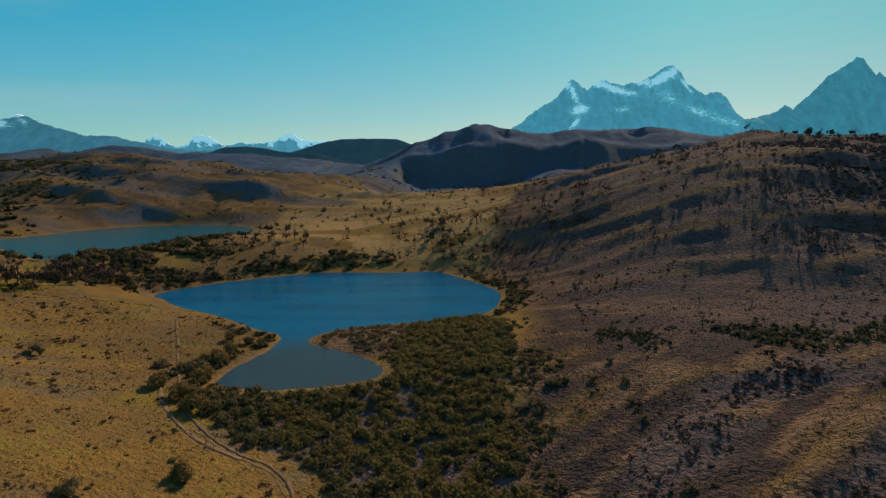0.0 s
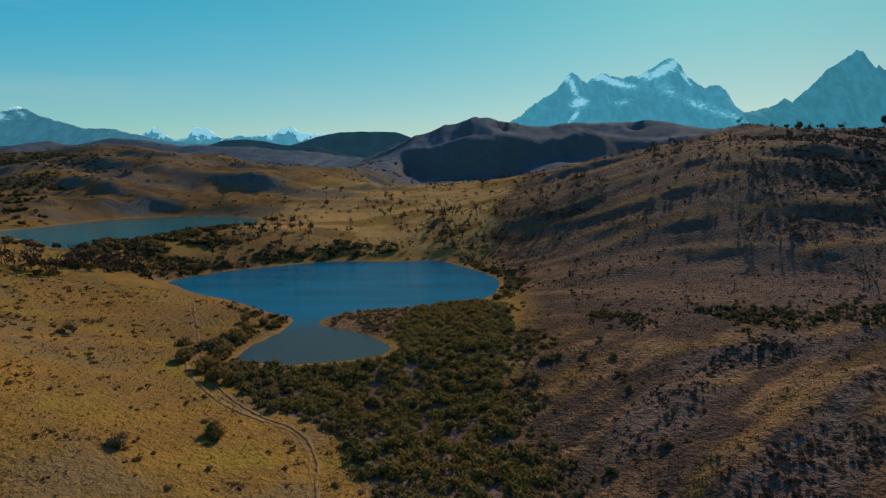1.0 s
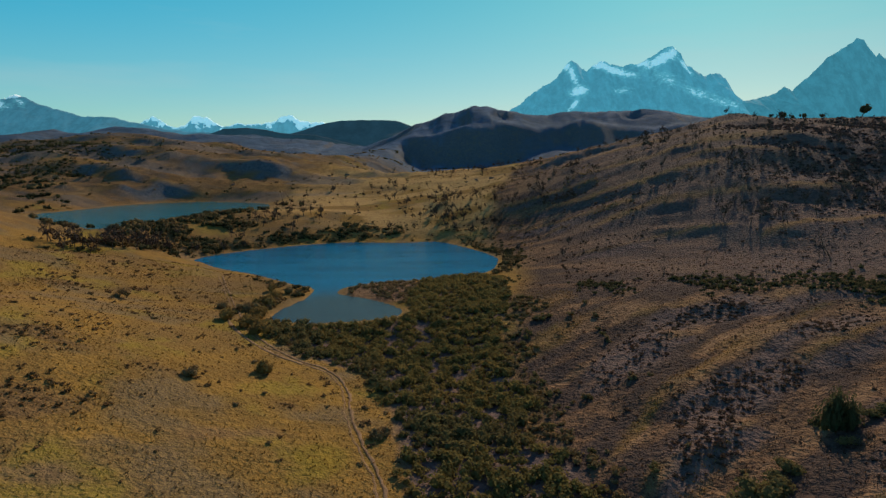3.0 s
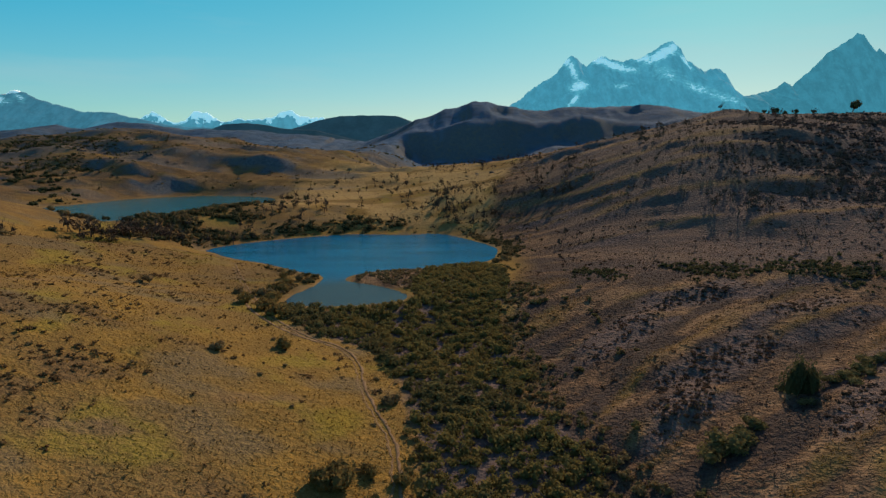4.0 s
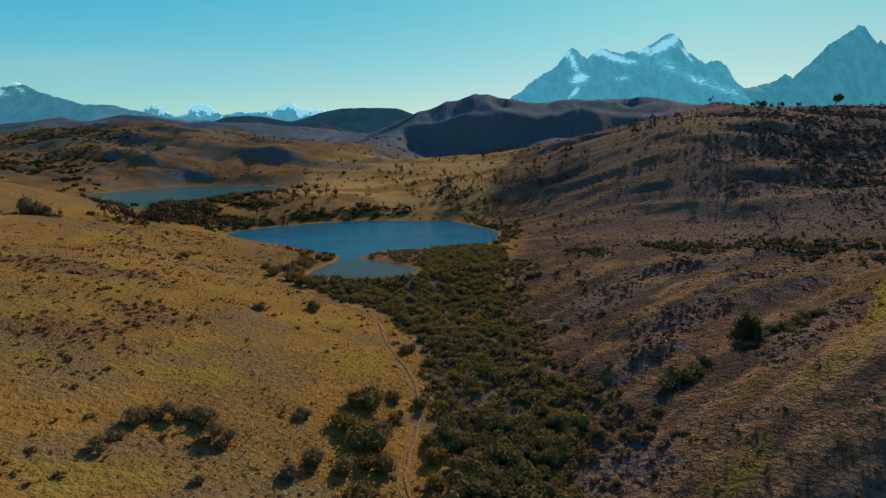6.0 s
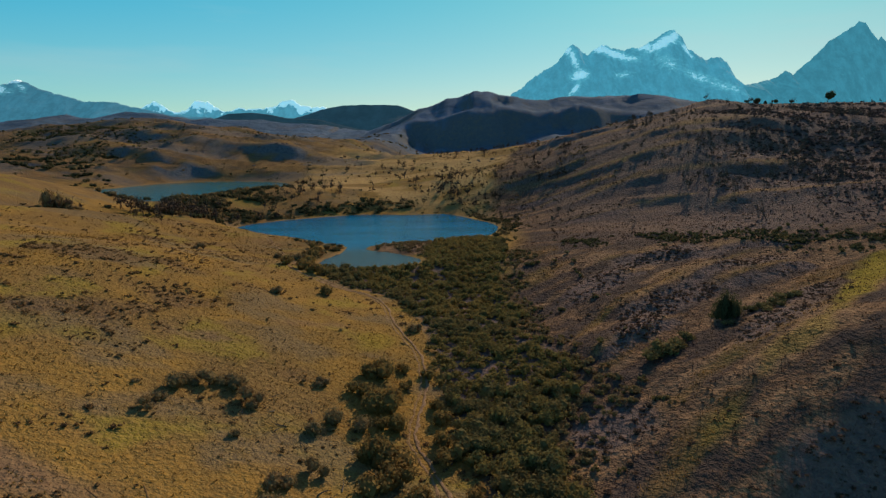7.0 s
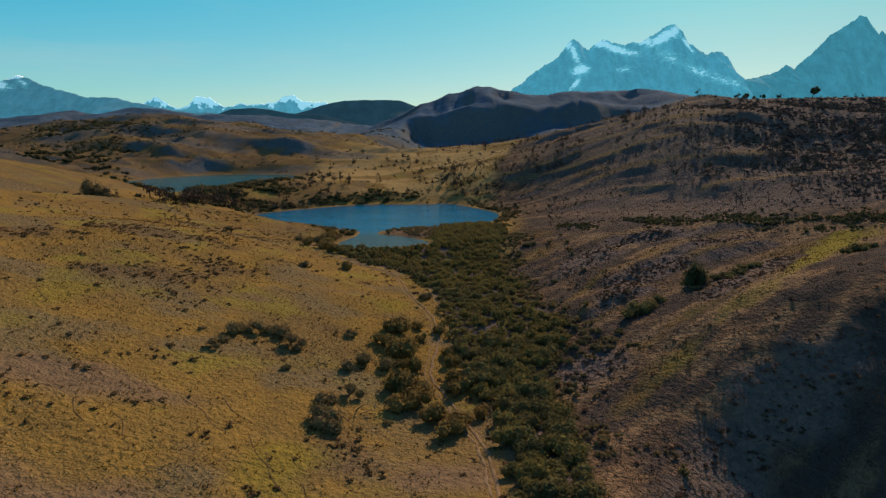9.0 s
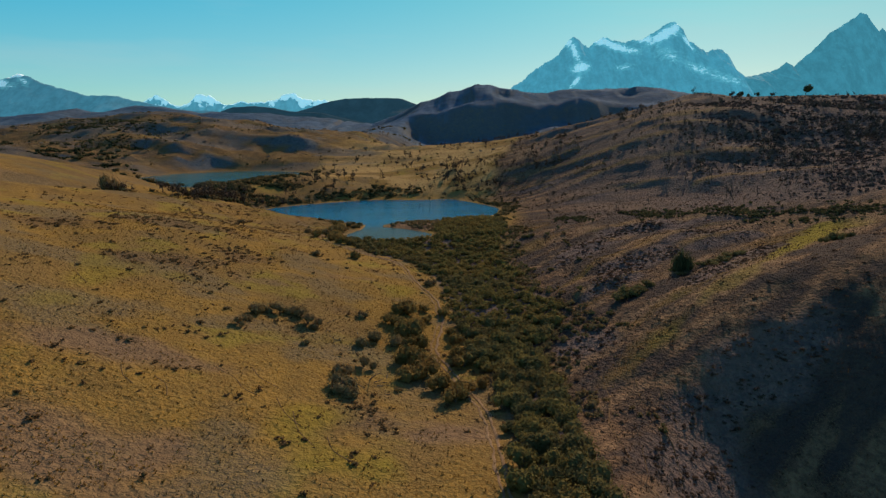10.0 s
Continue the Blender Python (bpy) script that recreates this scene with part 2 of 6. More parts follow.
def relief(x, y):
    """The large forms of the land, before lakes and small relief."""
    xc, yc = np.clip(x, -320, 320), np.clip(y, -80, 430)
    z = -4.0 + 2.73 * xc / 100 + 8.51 * yc / 100
    z += bump(x, y, 175, 235, 26.8, 70) + bump(x, y, -30, 160, -6.1, 35) + bump(x, y, -210, 25, 35.3, 70) + bump(x, y, -245, 410, 10.0, 70)
    z += bump(x, y, 210, -45, 26.0, 70) + bump(x, y, 90, 180, 9.1, 35) + bump(x, y, -90, 0, 8.5, 35) + bump(x, y, 315, 60, 15.7, 70)
    z += bump(x, y, 90, -20, 8.7, 35) + bump(x, y, -315, 235, 6.1, 70) + bump(x, y, -280, -10, 27.4, 70) + bump(x, y, 10, 160, -7.0, 35)
    z += bump(x, y, -130, 120, 7.7, 35) + bump(x, y, 2, 60, -3.7, 18) + bump(x, y, 2, 0, -3.4, 18) + bump(x, y, 140, 340, 6.9, 70)
    z += bump(x, y, 315, -45, 17.9, 70) + bump(x, y, 315, 340, 11.2, 70) + bump(x, y, -175, -80, 18.2, 70) + bump(x, y, 62, 144, 2.0, 18)
    z += bump(x, y, -58, 48, 3.8, 18) + bump(x, y, -70, 144, -2.8, 18) + bump(x, y, -175, 375, 7.7, 70) + bump(x, y, -350, 445, 11.1, 70)
    z += bump(x, y, -280, 130, 11.9, 70) + bump(x, y, -58, 204, 3.1, 18) + bump(x, y, 70, 200, 5.6, 35) + bump(x, y, 70, -60, 6.5, 35)
    z += bump(x, y, 130, 20, 5.7, 35) + bump(x, y, 74, 60, -2.4, 18) + bump(x, y, 74, 204, -3.5, 18) + bump(x, y, 26, 180, -3.2, 18)
    z += bump(x, y, -82, 192, 2.8, 18) + bump(x, y, -70, 270, -7.8, 70) + bump(x, y, -46, 96, -2.3, 18) + bump(x, y, 2, 24, -2.0, 18)
    z += bump(x, y, -130, 200, -3.7, 35) + bump(x, y, 245, 25, 20.1, 70) + bump(x, y, 122, 144, -2.7, 18) + bump(x, y, 14, 108, -1.8, 18)
    z += bump(x, y, 0, 445, -8.3, 70) + bump(x, y, -70, -60, 4.6, 35) + bump(x, y, 90, -40, 7.5, 35) + bump(x, y, -22, 72, -1.2, 18)
    z += scarps(x, y)[0]
    # the meadow's crest, with a shallow dip behind it
    d, s = polyline_offset(x, y, [(-116, 58), (-98, 79), (-89, 95), (-78, 108), (-62, 116), (-46, 112)])
    z += 1.0 * smooth(0, 0.2, s) * (1 - smooth(0.75, 1, s)) * np.exp(-(np.where(d < 0, d / 15, d / 5)) ** 2) - 0.9 * np.exp(-((d - 11) / 5) ** 2) * smooth(0, 0.2, s) * (1 - smooth(0.75, 1, s))
    # knobs beyond the far lake
    z += knoll(x, y, -105, 322, 5.2, 14, 4.5, 18) + knoll(x, y, -163, 288, 4.0, 24, 4.5, 16)
    z += knoll(x, y, -150, 330, 4, 40, 7, 20) + knoll(x, y, -230, 392, 6, 40, 9, 25) + knoll(x, y, -270, 330, 6, 36, 8, 22)
    z += bump(x, y, -100, 124, -2.6, 17) + bump(x, y, 152, 206, -2.6, 32) + bump(x, y, 188, 264, -10.0, 30)
    # the spur east of the flight line: its near side falls away steeply
    edge = np.interp(x, [8, 18, 25, 35, 52, 80, 140], [-16, -9, -3.5, 2, 8, 22, 47]) - y
    fall = 9.0 * np.log1p(np.exp(np.clip(edge / 9.0, -30, 30)))
    z += smooth(11, 28, x) * (1 - smooth(60, 90, x)) * 2.4 * np.exp(-((edge + 13) / 13) ** 2)
    z -= smooth(6, 27, x) * 34 * np.tanh(fall * 1.08 / 34)
    # low ground between the plain's edge and the foot of the crag
    z -= 17 * smooth(325, 430, y) * (1 - smooth(668, 752, y)) * smooth(-75, -20, x + 0.02 * y) * (1 - smooth(60, 110, x))
    z += swell(x, y, 78, 300, 1.6, 30, 26, -20)
    far = smooth(420, 560, y)
    z = z * (1 - far) + far * np.clip(z, 12 + 18 * (1 - smooth(-75, -20, x) * (1 - smooth(60, 110, x)) * (1 - smooth(668, 752, y))), 40)
    z += crag(x, y, [(-130, 30), (-95, 46), (-74, 55), (-47, 70), (-28, 75), (-6, 83), (13, 87), (29, 92), (47, 92), (77, 89), (108, 85), (134, 83),
                     (153, 87), (228, 87), (295, 88), (314, 85), (350, 80), (480, 70), (700, 50)], 840, 75, 300, 32, 0.58, easy=(-95, -45))
    z += crag(x, y, [(-900, 60), (-646, 67), (-596, 70), (-556, 74), (-540, 69), (-515, 69), (-470, 79), (-433, 76), (-393, 70), (-361, 66), (-304, 62), (-180, 42)], 870, 120, 240, 38, 0.6, 80)
    z += swell(x, y, -260, 1130, 26, 330, 170, 0) + swell(x, y, -170, 900, 10, 90, 60, 0)
    return z


def small_relief(x, y):
    r = np.hypot(x + 20, y - 60)
    z = 0.16 * fbm(x / 7, y / 7, 3, 3) + 0.55 * fbm(x / 26, y / 26, 3, 11) * smooth(5, 60, r)
    east = smooth(25, 70, x + 0.12 * (y - 90)) * smooth(60, 110, y) * (1 - smooth(380, 460, y))
    u, v = x * 0.84 - y * 0.54, x * 0.54 + y * 0.84
    z += east * (0.5 * ridged(u / 60, v / 17, 3, 23) - 0.3 + 0.55 * ridged(u / 26, v / 8, 4, 24) + 0.45 * fbm(u / 9, v / 4, 3, 26))
    spur = smooth(9, 20, x) * (1 - smooth(84, 96, y + 0.1 * x)) * smooth(-30, -10, y)
    z += spur * 0.3 * ridged((x * 0.8 + y * 0.6) / 34, (-x * 0.6 + y * 0.8) / 9, 4, 28)
    heath = smooth(5, 12, x) * (1 - smooth(90, 110, x)) * (1 - smooth(84, 96, y + 0.1 * x)) * smooth(-75, -60, y)
    z += heath * (0.17 * value_noise(x / 1.7, y / 1.5, 181) + 0.12 * value_noise(x / 1.1 + 0.3 * y, y / 1.2, 182) + 0.25 * fbm((x * 0.8 + y * 0.6) / 7, (-x * 0.6 + y * 0.8) / 3, 2, 183))
    outer = smooth(200, 330, np.hypot(x * 0.9, y - 20)) * (1 - east)
    z += outer * (4.2 * ridged(x / 64, y / 30, 5, 31) + 0.3)
    z += outer * (1 - smooth(380, 480, np.hypot(x, y))) * (1.2 * ridged(x / 17, y / 12, 3, 33) + smooth(-20, -60, x) * (1.1 * ridged(x / 26 + 0.02 * y, y / 9, 4, 38) + 0.5 * fbm(x / 6, y / 5, 2, 39)))
    z += smooth(420, 700, y) * 3.0 * ridged(x / 110, y / 90, 4, 37)
    return z


def height(x, y):
    x, y = np.asarray(x, float), np.asarray(y, float)
    z = relief(x, y) + small_relief(x, y)
    for outline, level, rim in ((POND, POND_LEVEL, 9.0), (LAKE, LAKE_LEVEL, 16.0)):
        d = signed_distance(x, y, outline)
        shore = level + 0.05 + 0.085 * np.maximum(d, 0)
        k = smooth(0, rim, d)
        z = np.where(d > 0, shore * (1 - k) + z * k, level - np.minimum(1.8, 0.03 - 0.22 * d))
    return z


# ---- materials ----
def material(name):
    m = bpy.data.materials.new(name)
    m.use_nodes = True
    nt = m.node_tree
    b = nt.nodes["Principled BSDF"]
    b.inputs["Roughness"].default_value = 0.9
    b.inputs["Specular IOR Level"].default_value = 0.009
    return m, nt, b


def node(nt, kind, **values):
    n = nt.nodes.new(kind)
    for key, value in values.items():
        n.inputs[key.replace("_", " ")].default_value = value
    return n


def mixed(nt, fac, a, b, mode="MIX"):
    """A colour mix; each of fac, a and b is a socket or a value."""
    n = nt.nodes.new("ShaderNodeMix")
    n.data_type, n.blend_type = "RGBA", mode
    for key, v in (("Factor", fac), ("A", a), ("B", b)):
        if isinstance(v, bpy.types.NodeSocket):
            nt.links.new(v, n.inputs[key])
        else:
            n.inputs[key].default_value = v if key == "Factor" else (*v, 1)
    return n.outputs["Result"]


def ramp(nt, value, lo, hi, to_lo=0.0, to_hi=1.0):
    n = nt.nodes.new("ShaderNodeMapRange")
    n.interpolation_type = "SMOOTHSTEP"
    n.inputs["From Min"].default_value, n.inputs["From Max"].default_value = lo, hi
    n.inputs["To Min"].default_value, n.inputs["To Max"].default_value = to_lo, to_hi
    nt.links.new(value, n.inputs["Value"])
    return n.outputs["Result"]


def position(nt):
    return nt.nodes.new("ShaderNodeNewGeometry").outputs["Position"]


def grain(nt, vector, scale, detail=4.0, rough=0.55, stretch=None):
    if stretch:
        mp = nt.nodes.new("ShaderNodeMapping")
        mp.inputs["Scale"].default_value = stretch[:3]
        if len(stretch) > 3:
            mp.inputs["Rotation"].default_value = (0, 0, radians(stretch[3]))
        nt.links.new(vector, mp.inputs["Vector"])
        vector = mp.outputs["Vector"]
    n = node(nt, "ShaderNodeTexNoise", Scale=scale, Detail=detail, Roughness=rough)
    nt.links.new(vector, n.inputs["Vector"])
    return n.outputs["Fac"]


def tussocks(nt, p, scale):
    """Rounded hummocks of grass, as heights."""
    v = nt.nodes.new("ShaderNodeTexVoronoi")
    v.feature = "SMOOTH_F1"
    v.inputs["Scale"].default_value = scale
    v.inputs["Smoothness"].default_value = 0.35
    wob = nt.nodes.new("ShaderNodeVectorMath")
    wob.operation = "MULTIPLY_ADD"
    noise = node(nt, "ShaderNodeTexNoise", Scale=scale * 0.8, Detail=3.0)
    nt.links.new(p, noise.inputs["Vector"])
    nt.links.new(noise.outputs["Color"], wob.inputs[0])
    wob.inputs[1].default_value = (0.7, 0.7, 0.7)
    nt.links.new(p, wob.inputs[2])
    nt.links.new(wob.outputs[0], v.inputs["Vector"])
    return ramp(nt, v.outputs["Distance"], 0.0, 0.75, 1.0, 0.0)


def relief_bump(nt, b, value, strength, distance):
    n = node(nt, "ShaderNodeBump", Strength=strength, Distance=distance)
    nt.links.new(value, n.inputs["Height"])
    nt.links.new(n.outputs["Normal"], b.inputs["Normal"])


def attribute(nt, name):
    n = nt.nodes.new("ShaderNodeAttribute")
    n.attribute_name = name
    return n.outputs["Fac"]


def grass_colour(nt, p):
    mid, fine, tiny = grain(nt, p, 0.16, 5), grain(nt, p, 0.9, 5, 0.65), grain(nt, p, 5.0, 3, 0.7)
    grass = mixed(nt, ramp(nt, mid, 0.35, 0.65), (0.264, 0.151, 0.036), (0.187, 0.109, 0.033))
    grass = mixed(nt, ramp(nt, grain(nt, p, 0.035, 5), 0.48, 0.64, 0, 0.8), grass, (0.148, 0.096, 0.047))
    grass = mixed(nt, ramp(nt, grain(nt, p, 0.075, 4), 0.54, 0.66, 0, 0.75), grass, (0.228, 0.178, 0.030))
    grass = mixed(nt, ramp(nt, grain(nt, p, 0.05, 3, 0.5, (1.0, 1.8, 1.0)), 0.52, 0.62, 0, 0.75), grass, (0.131, 0.103, 0.071))
    grass = mixed(nt, ramp(nt, grain(nt, p, 0.42, 4, 0.6, (1.0, 1.6, 1.0, 12)), 0.5, 0.68, 0, 0.6), grass, (0.131, 0.083, 0.030))
    grass = mixed(nt, ramp(nt, fine, 0.52, 0.75, 0, 0.7), grass, (0.121, 0.081, 0.030))
    grass = mixed(nt, ramp(nt, grain(nt, p, 2.0, 4, 0.7, (1.0, 1.6, 1.0, 8)), 0.52, 0.68, 0, 0.55), grass, (0.096, 0.062, 0.024))
    return mixed(nt, ramp(nt, tiny, 0.42, 0.66, 0, 0.55), grass, (0.303, 0.203, 0.074))


def heath_colour(nt, p):
    fine, tiny = grain(nt, p, 0.9, 5, 0.65), grain(nt, p, 5.0, 3, 0.7)
    streak = grain(nt, p, 0.12, 6, 0.6, (1.0, 3.4, 1.0, 32))
    heath = mixed(nt, ramp(nt, streak, 0.40, 0.60), (0.074, 0.049, 0.039), (0.185, 0.110, 0.066))
    heath = mixed(nt, ramp(nt, grain(nt, p, 0.05, 5), 0.50, 0.62, 0, 0.65), heath, (0.225, 0.141, 0.078))
    heath = mixed(nt, ramp(nt, grain(nt, p, 0.09, 4), 0.54, 0.68, 0, 0.7), heath, (0.084, 0.065, 0.064))
    heath = mixed(nt, ramp(nt, fine, 0.42, 0.62, 0, 0.68), heath, (0.066, 0.043, 0.031))
    heath = mixed(nt, ramp(nt, grain(nt, p, 2.2, 4, 0.7, (1.0, 1.5, 1.0, 30)), 0.5, 0.66, 0, 0.52), heath, (0.044, 0.033, 0.030))
    return mixed(nt, ramp(nt, tiny, 0.46, 0.66, 0, 0.6), heath, (0.238, 0.150, 0.086))


def blade_material(name, colour_of, tip=None, low=0.75, high=1.35):
    """Grass that has the colour of the ground on which it grows, each blade a little its own."""
    m, nt, b = material(name)
    colour = colour_of(nt, position(nt))
    isle = nt.nodes.new("ShaderNodeNewGeometry").outputs["Random Per Island"]
    pale = mixed(nt, 1.0, colour, (high, high * 0.97, high * 0.93), "MULTIPLY")
    dim = mixed(nt, 1.0, colour, (low, low, low), "MULTIPLY")
    colour = mixed(nt, isle, dim, pale)
    if tip:
        colour = mixed(nt, ramp(nt, grain(nt, position(nt), 0.3, 4, 0.6, (1.0, 2.4, 1.0, 35)), 0.47, 0.62, 0, 0.85), colour, tip)
    nt.links.new(colour, b.inputs["Base Color"])
    glowing = nt.nodes.new("ShaderNodeBsdfTranslucent")
    nt.links.new(colour, glowing.inputs["Color"])
    blend = node(nt, "ShaderNodeMixShader", Fac=0.4)
    nt.links.new(b.outputs[0], blend.inputs[1])
    nt.links.new(glowing.outputs[0], blend.inputs[2])
    nt.links.new(blend.outputs[0], nt.nodes["Material Output"].inputs["Surface"])
    return m


def ground_material():
    m, nt, b = material("steppe_ground")
    p = position(nt)
    mid, fine, tiny = grain(nt, p, 0.16, 5), grain(nt, p, 0.9, 5, 0.65), grain(nt, p, 5.0, 3, 0.7)
    grass, heath = grass_colour(nt, p), heath_colour(nt, p)
    # rock tinted blue, with the haze of distance put into its colour
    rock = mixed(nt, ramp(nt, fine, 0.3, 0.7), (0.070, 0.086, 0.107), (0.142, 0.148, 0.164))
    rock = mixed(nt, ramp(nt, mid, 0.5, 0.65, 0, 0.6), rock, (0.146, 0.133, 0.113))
    green = mixed(nt, ramp(nt, fine, 0.35, 0.7), (0.255, 0.195, 0.026), (0.17, 0.135, 0.022))
    sand = mixed(nt, ramp(nt, fine, 0.3, 0.7), (0.29, 0.19, 0.08), (0.20, 0.125, 0.055))
    # far ground painted bluish for the air in front of it
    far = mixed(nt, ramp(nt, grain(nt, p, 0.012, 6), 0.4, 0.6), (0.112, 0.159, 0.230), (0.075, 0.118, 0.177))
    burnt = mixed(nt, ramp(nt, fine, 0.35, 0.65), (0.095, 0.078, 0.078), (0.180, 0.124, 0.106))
    dwarf = mixed(nt, ramp(nt, grain(nt, p, 1.4, 4, 0.7), 0.42, 0.62), (0.168, 0.106, 0.055), (0.072, 0.048, 0.036))
    worn = mixed(nt, ramp(nt, fine, 0.35, 0.65), (0.213, 0.136, 0.083), (0.147, 0.094, 0.064))
    grass = mixed(nt, ramp(nt, attribute(nt, "pale"), 0, 1, 0, 0.85), grass, mixed(nt, ramp(nt, fine, 0.4, 0.65), (0.455, 0.298, 0.120), (0.316, 0.198, 0.082)))
    grass = mixed(nt, ramp(nt, attribute(nt, "bare"), 0, 1, 0, 0.8), grass, worn)
    grass = mixed(nt, ramp(nt, attribute(nt, "scrub"), 0, 1, 0, 0.75), grass, dwarf)
    # pale streaks stand for sunlit grass, dark ones for shaded heath
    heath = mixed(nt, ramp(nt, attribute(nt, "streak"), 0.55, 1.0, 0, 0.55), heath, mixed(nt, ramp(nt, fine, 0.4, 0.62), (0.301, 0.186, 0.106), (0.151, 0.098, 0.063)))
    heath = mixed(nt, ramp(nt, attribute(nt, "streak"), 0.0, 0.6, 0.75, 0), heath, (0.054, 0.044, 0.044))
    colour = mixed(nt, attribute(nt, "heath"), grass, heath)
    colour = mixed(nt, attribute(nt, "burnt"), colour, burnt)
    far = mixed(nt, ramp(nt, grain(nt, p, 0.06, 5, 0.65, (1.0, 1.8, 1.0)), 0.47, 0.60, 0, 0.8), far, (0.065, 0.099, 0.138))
    # remote ground also takes its dull blue from painted haze
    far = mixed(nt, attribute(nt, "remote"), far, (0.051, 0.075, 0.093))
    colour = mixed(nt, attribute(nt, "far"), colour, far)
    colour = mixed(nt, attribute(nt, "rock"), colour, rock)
    colour = mixed(nt, attribute(nt, "green"), colour, green)
    colour = mixed(nt, attribute(nt, "sand"), colour, sand)
    nt.links.new(colour, b.inputs["Base Color"])
    height_sum = None
    for value, amount in ((tussocks(nt, p, 1.3), 0.42), (tussocks(nt, p, 3.1), 0.32), (fine, 0.35), (tiny, 0.12), (grain(nt, p, 0.35, 4, 0.6), 0.5)):
        add = nt.nodes.new("ShaderNodeMath")
        add.operation = "MULTIPLY_ADD"
        add.inputs[1].default_value = amount
        nt.links.new(value, add.inputs[0])
        if height_sum:
            nt.links.new(height_sum, add.inputs[2])
        else:
            add.inputs[2].default_value = 0.0
        height_sum = add.outputs[0]
    bumps = node(nt, "ShaderNodeBump", Distance=0.55)
    nt.links.new(height_sum, bumps.inputs["Height"])
    nt.links.new(ramp(nt, attribute(nt, "heath"), 0, 1, 0.50, 0.90), bumps.inputs["Strength"])
    nt.links.new(bumps.outputs["Normal"], b.inputs["Normal"])
    return m


def water_material(name, colour, waves, shoal=None):
    """Wind-ruffled water; shoal is the colour of the bottom showing in a shallow bay, with the bay's middle and reach."""
    m, nt, b = material(name)
    p = position(nt)
    streak = ramp(nt, grain(nt, p, 0.05, 4, 0.6, (0.5, 2.6, 1.0, 8)), 0.35, 0.68)
    body = mixed(nt, streak, colour, tuple(v * 0.72 for v in colour))
    if shoal:
        hue, cx, cy, near, far = shoal
        gap = nt.nodes.new("ShaderNodeVectorMath")
        gap.operation = "DISTANCE"
        nt.links.new(p, gap.inputs[0])
        gap.inputs[1].default_value = (cx, cy, 0)
        body = mixed(nt, ramp(nt, gap.outputs["Value"], near, far, 1, 0), body, hue)
    nt.links.new(body, b.inputs["Base Color"])
    b.inputs["Roughness"].default_value = 0.08
    b.inputs["Specular IOR Level"].default_value = 0.05
    b.inputs["IOR"].default_value = 1.33
    relief_bump(nt, b, grain(nt, p, 1.6, 3, 0.6, (1.0, 2.2, 1.0, 20)), waves, 0.12)
    return m


def leaf_material(name, a, c, rough=0.75):
    """Foliage whose clumps differ, and whose plants differ a little as wholes."""
    m, nt, b = material(name)
    isle = nt.nodes.new("ShaderNodeNewGeometry").outputs["Random Per Island"]
    plant = nt.nodes.new("ShaderNodeObjectInfo").outputs["Random"]
    colour = mixed(nt, isle, a, c)
    patch = grain(nt, position(nt), 0.13, 3)
    colour = mixed(nt, ramp(nt, patch, 0.4, 0.65, 0, 0.5), colour, (c[0] * 1.1, c[1] * 0.92, c[2] * 0.9))
    colour = mixed(nt, ramp(nt, plant, 0, 1, 0, 0.35), colour, (a[0] * 0.7, a[1] * 0.7, a[2] * 0.7))
    nt.links.new(colour, b.inputs["Base Color"])
    b.inputs["Roughness"].default_value = rough
    glowing = nt.nodes.new("ShaderNodeBsdfTranslucent")
    nt.links.new(colour, glowing.inputs["Color"])
    blend = node(nt, "ShaderNodeMixShader", Fac=0.4)
    nt.links.new(b.outputs[0], blend.inputs[1])
    nt.links.new(glowing.outputs[0], blend.inputs[2])
    nt.links.new(blend.outputs[0], nt.nodes["Material Output"].inputs["Surface"])
    return m


def bark_material(name, a, c):
    m, nt, b = material(name)
    p = position(nt)
    colour = mixed(nt, ramp(nt, grain(nt, p, 3.0, 4), 0.35, 0.65), a, c)
    colour = mixed(nt, ramp(nt, nt.nodes.new("ShaderNodeObjectInfo").outputs["Random"], 0, 1, 0, 0.5), colour, c)
    nt.links.new(colour, b.inputs["Base Color"])
    return m


